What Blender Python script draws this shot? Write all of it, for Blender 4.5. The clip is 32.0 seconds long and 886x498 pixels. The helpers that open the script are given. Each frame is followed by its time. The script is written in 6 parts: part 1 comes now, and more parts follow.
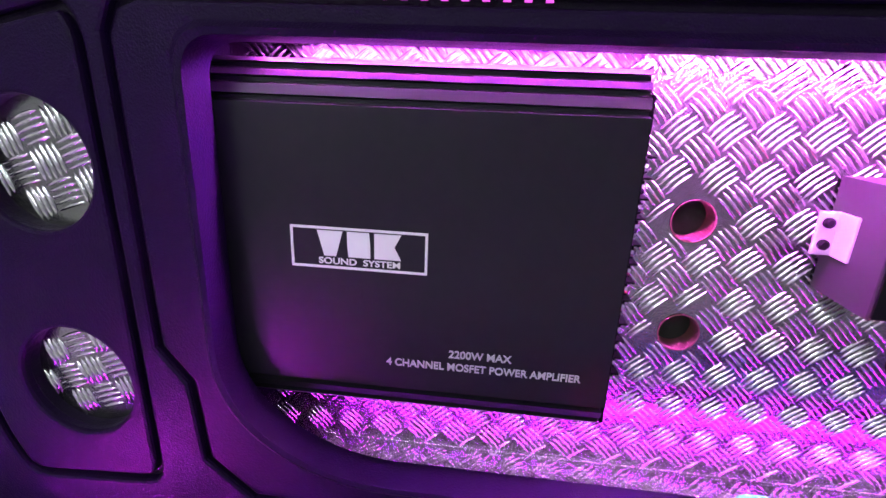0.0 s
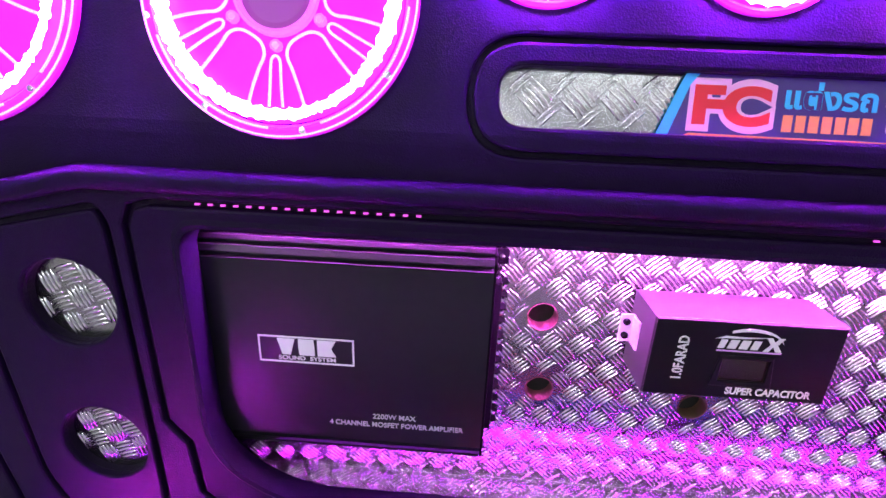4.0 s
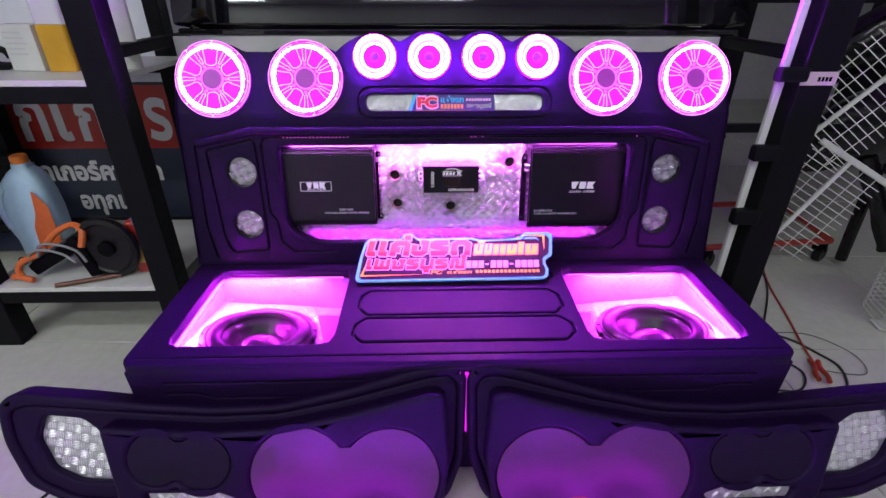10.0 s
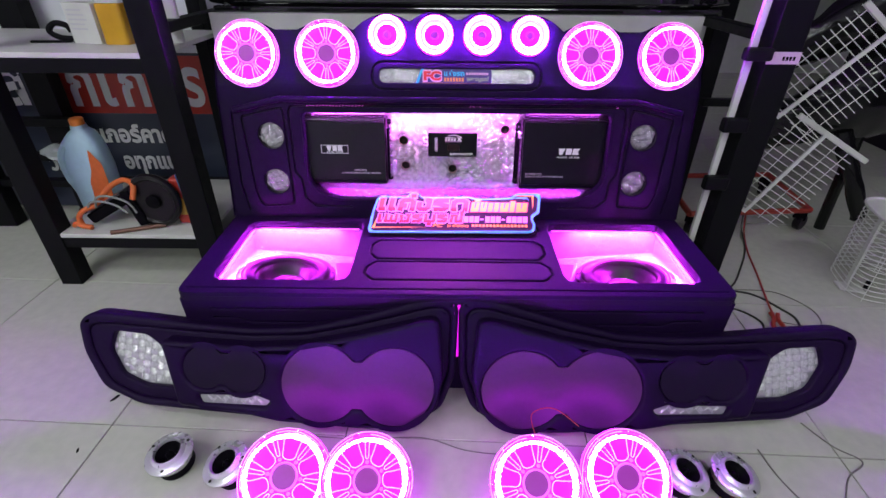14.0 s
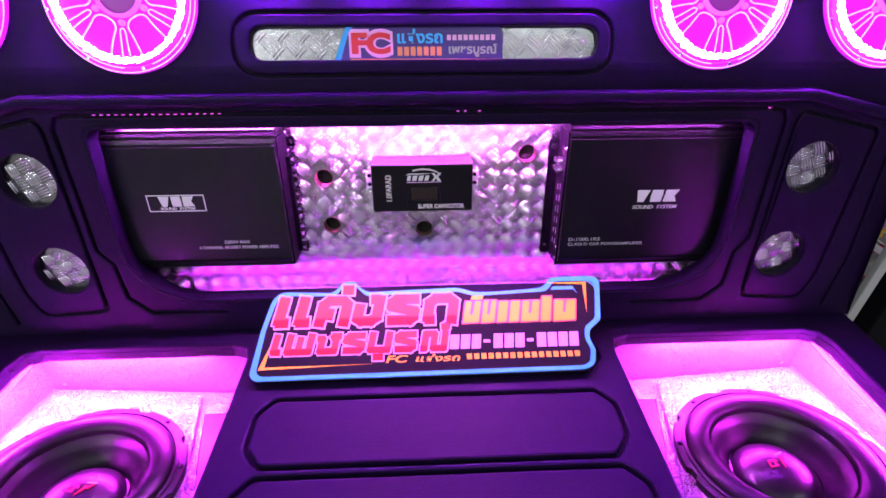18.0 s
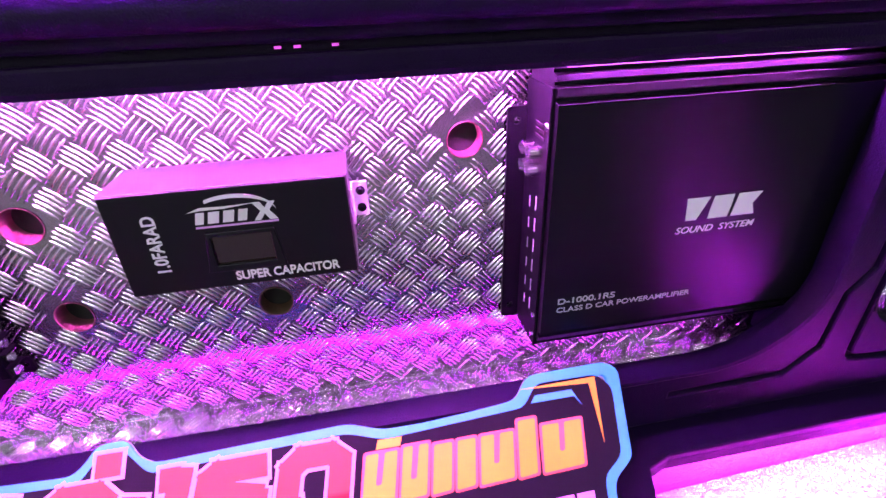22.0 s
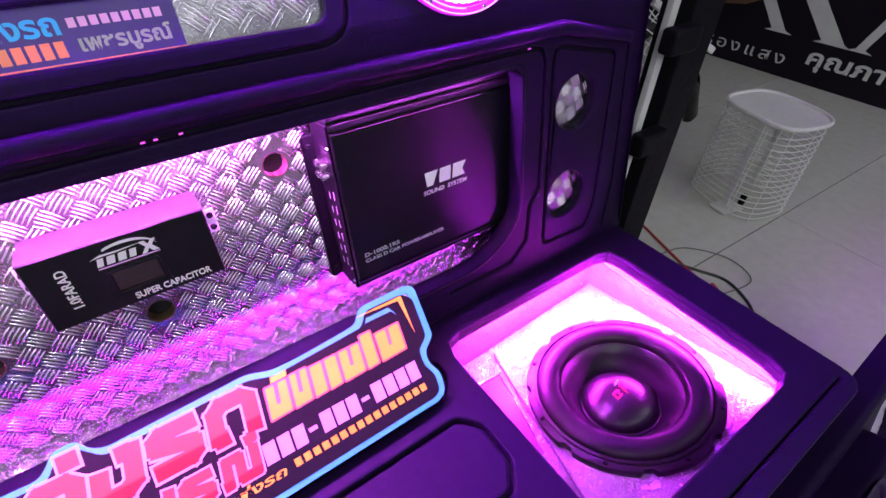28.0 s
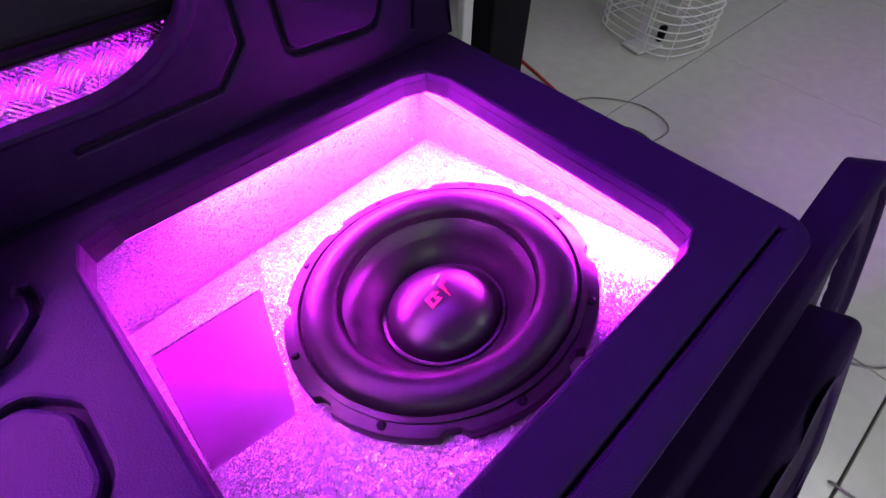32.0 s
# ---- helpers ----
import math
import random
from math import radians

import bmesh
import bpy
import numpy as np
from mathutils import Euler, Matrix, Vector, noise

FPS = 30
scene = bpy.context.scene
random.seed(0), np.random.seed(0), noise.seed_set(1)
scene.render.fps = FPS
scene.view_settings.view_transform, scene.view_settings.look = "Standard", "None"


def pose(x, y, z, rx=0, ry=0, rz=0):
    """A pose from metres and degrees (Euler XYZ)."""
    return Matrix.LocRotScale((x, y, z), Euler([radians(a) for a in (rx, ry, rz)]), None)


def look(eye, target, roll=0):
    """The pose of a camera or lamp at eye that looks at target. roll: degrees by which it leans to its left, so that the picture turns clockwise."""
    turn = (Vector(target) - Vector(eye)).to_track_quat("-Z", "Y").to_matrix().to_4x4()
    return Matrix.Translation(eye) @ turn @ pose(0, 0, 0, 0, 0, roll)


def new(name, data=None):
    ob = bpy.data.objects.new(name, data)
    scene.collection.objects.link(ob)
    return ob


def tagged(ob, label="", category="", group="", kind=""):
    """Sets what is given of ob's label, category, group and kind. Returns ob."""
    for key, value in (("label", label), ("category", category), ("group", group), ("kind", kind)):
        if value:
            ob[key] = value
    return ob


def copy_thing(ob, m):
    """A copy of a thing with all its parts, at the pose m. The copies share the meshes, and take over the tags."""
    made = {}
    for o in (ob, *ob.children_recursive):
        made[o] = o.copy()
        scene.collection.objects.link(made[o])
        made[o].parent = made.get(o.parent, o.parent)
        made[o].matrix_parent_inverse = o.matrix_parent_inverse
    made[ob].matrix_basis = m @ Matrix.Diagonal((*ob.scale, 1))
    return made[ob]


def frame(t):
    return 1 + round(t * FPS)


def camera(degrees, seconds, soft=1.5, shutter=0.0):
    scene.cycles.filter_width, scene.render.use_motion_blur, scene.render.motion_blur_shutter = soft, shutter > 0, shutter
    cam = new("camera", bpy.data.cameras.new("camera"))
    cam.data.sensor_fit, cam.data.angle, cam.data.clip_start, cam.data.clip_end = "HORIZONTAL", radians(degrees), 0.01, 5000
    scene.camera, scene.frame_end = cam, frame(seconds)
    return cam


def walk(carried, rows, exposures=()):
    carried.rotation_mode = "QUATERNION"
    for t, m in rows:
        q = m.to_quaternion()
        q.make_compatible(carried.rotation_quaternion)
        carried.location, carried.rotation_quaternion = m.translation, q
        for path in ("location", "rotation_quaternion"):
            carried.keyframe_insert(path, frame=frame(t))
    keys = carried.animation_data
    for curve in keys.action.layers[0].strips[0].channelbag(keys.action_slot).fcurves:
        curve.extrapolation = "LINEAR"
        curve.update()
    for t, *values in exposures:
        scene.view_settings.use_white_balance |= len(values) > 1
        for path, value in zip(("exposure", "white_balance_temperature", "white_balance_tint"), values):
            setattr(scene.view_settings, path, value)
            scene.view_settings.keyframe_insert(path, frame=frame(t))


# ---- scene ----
cam = camera(85.6, 32.0)
PATH = [
    (0, (-0.2724, 0.3485, 0.6188), (-0.4702, 2.1299, -0.2686), 1.34),
    (0.5, (-0.2687, 0.3429, 0.6239), (-0.4416, 2.1173, -0.2826), 1.38),
    (1, (-0.2619, 0.3356, 0.6292), (-0.4203, 2.1105, -0.2789), 1.25),
    (1.5, (-0.2582, 0.3320, 0.6300), (-0.4047, 2.1069, -0.2801), 1.15),
    (2, (-0.2611, 0.3239, 0.6379), (-0.3924, 2.1029, -0.2664), 1.12),
    (2.5, (-0.2607, 0.3138, 0.6571), (-0.3800, 2.0867, -0.2609), 1.17),
    (3, (-0.2536, 0.3035, 0.6815), (-0.3792, 2.0676, -0.2526), 1.03),
    (3.5, (-0.2416, 0.2966, 0.7036), (-0.3366, 2.0599, -0.2353), 1.59),
    (4, (-0.2249, 0.2905, 0.7577), (-0.3097, 2.0397, -0.2082), 1.97),
    (4.5, (-0.2009, 0.2923, 0.7926), (-0.2866, 2.0343, -0.1862), 1.92),
    (6.5, (-0.0951, 0.0582, 0.9064), (-0.1406, 1.8322, -0.0160), 0.19),
    (7, (-0.0783, -0.0531, 0.9136), (-0.0825, 1.7287, 0.0050), 0.07),
    (7.5, (-0.0761, -0.1413, 0.9272), (-0.0463, 1.6371, 0.0128), 0.18),
    (8, (-0.0846, -0.2254, 0.9216), (-0.0297, 1.5435, -0.0100), 0.24),
    (8.5, (-0.0728, -0.3365, 0.9053), (-0.0120, 1.4342, -0.0225), 0.12),
    (9, (-0.0668, -0.4261, 0.9241), (0.0032, 1.3431, -0.0059), 0.15),
    (9.5, (-0.0646, -0.4831, 0.9307), (0.0044, 1.2770, -0.0166), 0.19),
    (10, (-0.0635, -0.5438, 0.9283), (-0.0109, 1.2146, -0.0232), 0.21),
    (10.5, (-0.0664, -0.6051, 0.9379), (-0.0450, 1.1433, -0.0329), 0.20),
    (11, (-0.0784, -0.6805, 0.9484), (-0.0702, 1.0568, -0.0424), 0.42),
    (11.5, (-0.0801, -0.7305, 0.9664), (-0.0926, 0.9999, -0.0363), 0.51),
    (12, (-0.0558, -0.7445, 0.9650), (-0.0802, 0.9861, -0.0371), 0.42),
    (12.5, (-0.0359, -0.7488, 0.9414), (-0.0682, 0.9908, -0.0449), 0.24),
    (13, (-0.0312, -0.7400, 0.9711), (-0.0529, 0.9756, -0.0566), 0.46),
    (13.5, (-0.0314, -0.7326, 0.9734), (-0.0457, 0.9733, -0.0705), 0.46),
    (15.5, (0.0036, -0.6115, 0.9830), (0.0267, 1.0675, -0.1035), 0.55),
    (16, (0.0264, -0.5182, 0.9710), (0.0527, 1.1515, -0.1296), 0.40),
    (16.5, (0.0226, -0.3842, 0.9436), (0.0530, 1.2745, -0.1734), 0.11),
    (17, (0.0070, -0.2372, 0.8745), (0.0480, 1.4318, -0.2267), 0.29),
    (17.5, (0.0041, -0.1283, 0.8580), (0.0456, 1.5246, -0.2673), 0.08),
    (18, (-0.0072, -0.0101, 0.8159), (0.0640, 1.6424, -0.3085), 0.17),
    (18.5, (-0.0151, 0.1009, 0.7602), (0.0836, 1.7572, -0.3563), 0.24),
    (19, (-0.0013, 0.1951, 0.7333), (0.0992, 1.8209, -0.4271), 0.36),
    (19.5, (0.0031, 0.2519, 0.6924), (0.1497, 1.9035, -0.4259), 0.90),
    (20, (0.0186, 0.2930, 0.6806), (0.1289, 1.9172, -0.4812), 0.36),
    (20.5, (0.0264, 0.3194, 0.6764), (0.1722, 1.9132, -0.5231), 1.10),
    (21, (0.0454, 0.3301, 0.6699), (0.2092, 1.9175, -0.5356), 1.10),
    (21.5, (0.0571, 0.3295, 0.6722), (0.2437, 1.9164, -0.5306), 0.94),
    (22, (0.0686, 0.3261, 0.6850), (0.3616, 1.8900, -0.5268), -0.35),
    (22.5, (0.0600, 0.3312, 0.6909), (0.4693, 1.8457, -0.5496), 1.03),
    (23, (0.0598, 0.3385, 0.6793), (0.5208, 1.8584, -0.5362), 1.11),
    (23.5, (0.0906, 0.3403, 0.6758), (0.5777, 1.8576, -0.5327), 0.49),
    (24, (0.1228, 0.3382, 0.6907), (0.6457, 1.8129, -0.5551), -0.55),
    (24.5, (0.1410, 0.3304, 0.6935), (0.7261, 1.7789, -0.5553), -1.11),
    (25, (0.1303, 0.3273, 0.6975), (0.7937, 1.7134, -0.5826), -0.13),
    (25.5, (0.1025, 0.3135, 0.6954), (0.8566, 1.6426, -0.5949), 1.21),
    (27.5, (0.0499, 0.2411, 0.7557), (0.9467, 1.4537, -0.5579), 2.34),
    (28, (0.0284, 0.1817, 0.8006), (0.9299, 1.4065, -0.4984), 1.31),
    (28.5, (0.0124, 0.1151, 0.8379), (0.9114, 1.3396, -0.4630), 1.51),
    (29, (0.0043, 0.0587, 0.8619), (0.8820, 1.2887, -0.4483), 1.69),
    (29.5, (0.0426, 0.0346, 0.8108), (0.8923, 1.2963, -0.4877), 1.23),
    (30, (0.1037, 0.0572, 0.7454), (0.9358, 1.3188, -0.5646), 1.14),
    (30.5, (0.1674, 0.0821, 0.6727), (1.0518, 1.2841, -0.6588), 1.88),
    (31, (0.2288, 0.1130, 0.6414), (1.1101, 1.1721, -0.8082), -0.01),
    (31.5, (0.2775, 0.1670, 0.5943), (1.1657, 1.0827, -0.9460), 2.46),
    (32, (0.3016, 0.1789, 0.5568), (1.1891, 1.0745, -0.9957), 1.33),
]
walk(cam, [(t, look(eye, target, roll)) for t, eye, target, roll in PATH],
     [(0, 0.2), (4.5, 0.15), (6.5, 0.0), (8, 0.0), (9, 0.1), (11, 0.15), (16, 0.15), (17, 0.0), (18, -0.15), (20, -0.1), (25.5, -0.1), (28, 0.05), (30, 0.1), (31, 0.1), (32, 0.0)])

from mathutils import geometry

# ---- world, lamps ----
world = bpy.data.worlds.new("room_air")
scene.world = world
world.use_nodes = True
world.node_tree.nodes["Background"].inputs[0].default_value = (0.55, 0.62, 0.66, 1)
world.node_tree.nodes["Background"].inputs[1].default_value = 0.006
LED = (0.80, 0.021, 1.0)
LED_WINDOW = (0.84, 0.110, 1.0)
LED_HOT_PINK = (0.90, 0.010, 1.0)
LED_HOT = (0.43, 0.013, 1.0)
REAR_FILL = (0.66, 0.013, 1.0)


def area_lamp(name, m, sx, sy, watts, colour, spread=180.0):
    d = bpy.data.lights.new(name, "AREA")
    d.shape, d.size, d.size_y, d.energy, d.color, d.spread = "RECTANGLE", sx, sy, watts, colour, math.radians(spread)
    ob = new(name, d)
    ob.matrix_world = m
    return ob


BATTENS = ((-1.9, -0.9, 17), (0.3, -1.3, 6), (2.1, -0.9, 11), (-1.6, -2.2, 28), (0.9, -2.4, 10), (-0.2, -3.5, 14), (2.6, -3.0, 8), (-2.6, -3.6, 52))
for cx, cy, watts in BATTENS:
    area_lamp("tube_light_glow", pose(cx, cy, 2.66), 1.2, 0.08, watts, (0.93, 1.0, 0.96))


# ---- materials ----
def material(name, colour, rough=0.5, metal=0.0, vary=0.15, scale=60.0, bump=0.0, bump_scale=400.0, big=4.0,
             emit=None, power=0.0, coat=0.0, spec=0.5, alpha=1.0, trans=0.0):
    m = bpy.data.materials.new(name)
    m.use_nodes = True
    nt = m.node_tree
    b = nt.nodes["Principled BSDF"]
    b.inputs["Roughness"].default_value = rough
    b.inputs["Metallic"].default_value = metal
    b.inputs["Coat Weight"].default_value = coat
    b.inputs["Specular IOR Level"].default_value = spec
    b.inputs["Alpha"].default_value = alpha
    b.inputs["Transmission Weight"].default_value = trans
    co = nt.nodes.new("ShaderNodeTexCoord")
    if vary > 0:
        n1 = nt.nodes.new("ShaderNodeTexNoise")
        n1.inputs["Scale"].default_value = scale
        n1.inputs["Detail"].default_value = 5
        n2 = nt.nodes.new("ShaderNodeTexNoise")
        n2.inputs["Scale"].default_value = big
        n2.inputs["Detail"].default_value = 3
        mixn = nt.nodes.new("ShaderNodeMath")
        mixn.operation = "ADD"
        nt.links.new(co.outputs["Object"], n1.inputs["Vector"])
        nt.links.new(co.outputs["Object"], n2.inputs["Vector"])
        nt.links.new(n1.outputs["Fac"], mixn.inputs[0])
        nt.links.new(n2.outputs["Fac"], mixn.inputs[1])
        ramp = nt.nodes.new("ShaderNodeMapRange")
        ramp.inputs["From Min"].default_value, ramp.inputs["From Max"].default_value = 0.6, 1.4
        ramp.inputs["To Min"].default_value, ramp.inputs["To Max"].default_value = 1 - vary, 1 + vary
        nt.links.new(mixn.outputs[0], ramp.inputs["Value"])
        mul = nt.nodes.new("ShaderNodeVectorMath")
        mul.operation = "SCALE"
        mul.inputs[0].default_value = colour[:3]
        nt.links.new(ramp.outputs["Result"], mul.inputs["Scale"])
        nt.links.new(mul.outputs[0], b.inputs["Base Color"])
        rr = nt.nodes.new("ShaderNodeMath")
        rr.operation = "MULTIPLY"
        rr.inputs[1].default_value = rough
        nt.links.new(ramp.outputs["Result"], rr.inputs[0])
        nt.links.new(rr.outputs[0], b.inputs["Roughness"])
    else:
        b.inputs["Base Color"].default_value = (*colour[:3], 1)
    if bump > 0:
        v = nt.nodes.new("ShaderNodeTexVoronoi")
        v.inputs["Scale"].default_value = bump_scale
        bp = nt.nodes.new("ShaderNodeBump")
        bp.inputs["Strength"].default_value = bump
        bp.inputs["Distance"].default_value = 0.001
        nt.links.new(co.outputs["Object"], v.inputs["Vector"])
        nt.links.new(v.outputs["Distance"], bp.inputs["Height"])
        nt.links.new(bp.outputs["Normal"], b.inputs["Normal"])
    if emit:
        b.inputs["Emission Color"].default_value = (*emit, 1)
        b.inputs["Emission Strength"].default_value = power
    return m


def brushed(name, colour, rough, stretch, depth=0.16):
    m = material(name, colour, rough, 0.85, 0.0)
    nt = m.node_tree
    b = nt.nodes["Principled BSDF"]
    co = nt.nodes.new("ShaderNodeTexCoord")
    mp = nt.nodes.new("ShaderNodeMapping")
    mp.inputs["Scale"].default_value = stretch
    n = nt.nodes.new("ShaderNodeTexNoise")
    n.inputs["Scale"].default_value = 30
    n.inputs["Detail"].default_value = 6
    bp = nt.nodes.new("ShaderNodeBump")
    bp.inputs["Strength"].default_value = depth
    bp.inputs["Distance"].default_value = 0.001
    nt.links.new(co.outputs["Object"], mp.inputs["Vector"])
    nt.links.new(mp.outputs["Vector"], n.inputs["Vector"])
    nt.links.new(n.outputs["Fac"], bp.inputs["Height"])
    nt.links.new(bp.outputs["Normal"], b.inputs["Normal"])
    return m


def glitter_material():
    m = material("silver_glitter_fabric", (0.40, 0.37, 0.41), 0.26, 0.7, 0.1)
    nt = m.node_tree
    b = nt.nodes["Principled BSDF"]
    co = nt.nodes.new("ShaderNodeTexCoord")
    v = nt.nodes.new("ShaderNodeTexVoronoi")
    v.inputs["Scale"].default_value = 1000
    nm = nt.nodes.new("ShaderNodeVectorMath")
    nm.operation = "SUBTRACT"
    nm.inputs[1].default_value = (0.5, 0.5, 0.5)
    sc = nt.nodes.new("ShaderNodeVectorMath")
    sc.operation = "SCALE"
    sc.inputs["Scale"].default_value = 0.9
    geo = nt.nodes.new("ShaderNodeNewGeometry")
    add = nt.nodes.new("ShaderNodeVectorMath")
    add.operation = "ADD"
    nz = nt.nodes.new("ShaderNodeVectorMath")
    nz.operation = "NORMALIZE"
    nt.links.new(co.outputs["Object"], v.inputs["Vector"])
    nt.links.new(v.outputs["Color"], nm.inputs[0])
    nt.links.new(nm.outputs[0], sc.inputs[0])
    nt.links.new(sc.outputs[0], add.inputs[0])
    nt.links.new(geo.outputs["Normal"], add.inputs[1])
    nt.links.new(add.outputs[0], nz.inputs[0])
    nt.links.new(nz.outputs[0], b.inputs["Normal"])
    return m


# The violet LED cast is put into the base colour of the black vinyl.
VINYL = material("vinyl_violet_cast", (0.0108, 0.0036, 0.0265), 0.46, 0, 0.18, 90, 0.25, 900, spec=0.085)
VINYL_MATT = material("vinyl_matt_violet_cast", (0.009, 0.0042, 0.019), 0.6, 0, 0.2, 90, 0.3, 900, spec=0.14)
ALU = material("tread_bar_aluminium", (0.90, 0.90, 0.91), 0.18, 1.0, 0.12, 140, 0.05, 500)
# Same aluminium as the bars, darkened to hold the dim gaps between them.
ALU_BASE = material("tread_sheet_gap_shade", (0.33, 0.33, 0.34), 0.24, 1.0, 0.15, 140, 0.05, 500)
# Purple LED light on the door speaker boards is put into this colour.
FELT = material("satin_sheet_purple_cast", (0.070, 0.016, 0.095), 0.34, 0, 0.12, 120, 0.05, 1500, spec=0.5)
AMP_BLACK = brushed("black_anodised_aluminium", (0.020, 0.019, 0.024), 0.30, (2, 90, 2))
AMP_CASE = brushed("black_brushed_case", (0.019, 0.016, 0.026), 0.30, (90, 90, 2), 0.10)
streak = AMP_CASE.node_tree.nodes.new("ShaderNodeTangent")
streak.direction_type, streak.axis = "RADIAL", "Z"
AMP_CASE.node_tree.links.new(streak.outputs["Tangent"], AMP_CASE.node_tree.nodes["Principled BSDF"].inputs["Tangent"])
AMP_CASE.node_tree.nodes["Principled BSDF"].inputs["Anisotropic"].default_value = 0.9
AMP_MATT = material("black_bead_blasted_case", (0.027, 0.024, 0.034), 0.33, 0.7, 0.10, 150, 0.05, 1500)
AMP_DARK = material("black_powder_coat", (0.0035, 0.003, 0.005), 0.5, 0, 0.2, spec=0.05)
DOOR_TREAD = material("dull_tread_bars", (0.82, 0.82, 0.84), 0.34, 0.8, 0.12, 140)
# Sheet tone lowered against its bars: the gaps' dimness is in the colour.
DOOR_SHEET = material("dull_tread_sheet_gap_shade", (0.46, 0.46, 0.48), 0.42, 0.8, 0.12, 140)
STEEL = material("bright_steel", (0.7, 0.7, 0.72), 0.22, 1.0, 0.15, 90)
CHROME = material("turned_aluminium", (0.76, 0.76, 0.79), 0.28, 0.65, 0.08, 60)
WHITE_INK = material("white_ink", (0.82, 0.82, 0.84), 0.5, 0, 0.05)
GREY_INK = material("grey_ink", (0.5, 0.49, 0.54), 0.5, 0, 0.05)
LED_RING = material("led_ring", (0.9, 0.4, 0.9), 0.4, 0, 0.0, emit=LED_HOT, power=400.0)
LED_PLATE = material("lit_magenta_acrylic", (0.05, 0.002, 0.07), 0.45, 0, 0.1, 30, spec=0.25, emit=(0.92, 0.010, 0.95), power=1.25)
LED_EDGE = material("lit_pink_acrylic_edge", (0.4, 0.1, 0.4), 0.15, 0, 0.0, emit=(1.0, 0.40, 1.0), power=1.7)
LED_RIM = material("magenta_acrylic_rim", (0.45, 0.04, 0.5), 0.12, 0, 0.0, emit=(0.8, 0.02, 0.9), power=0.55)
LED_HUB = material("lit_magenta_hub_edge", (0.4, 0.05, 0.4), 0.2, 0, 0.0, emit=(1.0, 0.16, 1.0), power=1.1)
# The horn is no lamp; lilac LED light on it is put in as glow.
LED_BAND = material("horn_lilac_glow", (0.7, 0.4, 0.7), 0.3, 0.3, 0.1, emit=(1.0, 0.42, 1.0), power=1.2)
LED_CHIP = material("dim_led_chip", (0.8, 0.2, 0.8), 0.4, 0, 0.0, emit=(1.0, 0.06, 0.9), power=0.7)
LED_DOT = material("led_chip", (0.9, 0.5, 0.9), 0.4, 0, 0.0, emit=LED_HOT, power=26.0)
# No lamp: hub caps and plugs glow in place of light falling on them.
HUB_CAP = material("hub_plastic_glow", (0.12, 0.014, 0.16), 0.4, 0, 0.15, emit=(0.52, 0.015, 0.58), power=0.42)
GLITTER = glitter_material()
# Board colour carries the magenta LED light inside the port.
PORT_BOARD = material("port_board_magenta_cast", (0.07, 0.018, 0.085), 0.45, 0, 0.12, 60, 0.05, 600)
RUBBER = material("black_rubber", (0.007, 0.005, 0.008), 0.38, 0, 0.15, 70, 0.05, 500, spec=0.28)
CONE = material("black_paper_cone", (0.007, 0.006, 0.009), 0.34, 0, 0.2, 120, 0.12, 300, spec=0.3)
RED_INK = material("red_ink", (0.75, 0.02, 0.03), 0.45, 0, 0.08)
DULL_RED_INK = material("dull_red_ink", (0.36, 0.03, 0.07), 0.4, 0, 0.08)
SIGN_BLUE = material("light_blue_print", (0.06, 0.58, 0.84), 0.5, 0, 0.06, spec=0.3)
SIGN_BLACK = material("black_print", (0.010, 0.007, 0.013), 0.5, 0, 0.1, spec=0.12)
SIGN_RED = material("coral_red_print", (0.92, 0.18, 0.15), 0.5, 0, 0.1, 25, spec=0.3)
SIGN_PINK = material("pink_outline_print", (0.92, 0.50, 0.74), 0.5, 0, 0.05, spec=0.3)
SIGN_ORANGE = material("orange_print", (0.96, 0.58, 0.035), 0.5, 0, 0.1, 25, spec=0.3)
SIGN_LILAC = material("lilac_print", (0.74, 0.42, 0.82), 0.5, 0, 0.05, spec=0.3)
TILE = material("pale_floor_tile", (0.50, 0.50, 0.45), 0.22, 0, 0.10, 35, 0.0, big=1.5)
# Grey for unseen walls and ceiling, set darker so less light bounces.
WALL_LOW_BOUNCE = material("low_bounce_wall", (0.36, 0.37, 0.36), 0.8, 0, 0.15, 20, big=1.2)
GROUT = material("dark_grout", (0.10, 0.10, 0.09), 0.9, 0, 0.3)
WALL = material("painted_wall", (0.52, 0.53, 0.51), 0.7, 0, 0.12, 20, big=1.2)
RACK_BLACK = material("black_painted_steel", (0.005, 0.005, 0.007), 0.5, 0, 0.3, 50, 0.05, 200, spec=0.11)
SHELF_WHITE = material("white_laminate_board", (0.60, 0.60, 0.58), 0.45, 0, 0.12, 15)
GLOSS_BLACK = material("glossy_black_paint", (0.008, 0.008, 0.010), 0.06, 0, 0.1, coat=1.0)
FILM_BLACK = material("black_plastic_wrap", (0.005, 0.005, 0.006), 0.17, 0, 0.2, 20, 0.35, 30, spec=0.4)
WIRE_WHITE = material("white_coated_wire", (0.66, 0.66, 0.64), 0.4, 0, 0.1)
RED_STEEL = material("red_painted_steel", (0.34, 0.035, 0.025), 0.45, 0, 0.25)
# Near black: the shade inside holes and slots is put into the colour.
HOLE_SHADE = material("hole_shade", (0.006, 0.005, 0.005), 0.8, 0, 0.3)
WOOD_HOLE = material("bare_plywood", (0.09, 0.05, 0.028), 0.7, 0, 0.3)


# ---- mesh helpers ----
def thing(name, label, category, m=None, group="", kind=""):
    ob = new(name)
    ob.empty_display_size = 0.02
    ob.matrix_world = m or Matrix()
    return tagged(ob, label, category, group, kind)


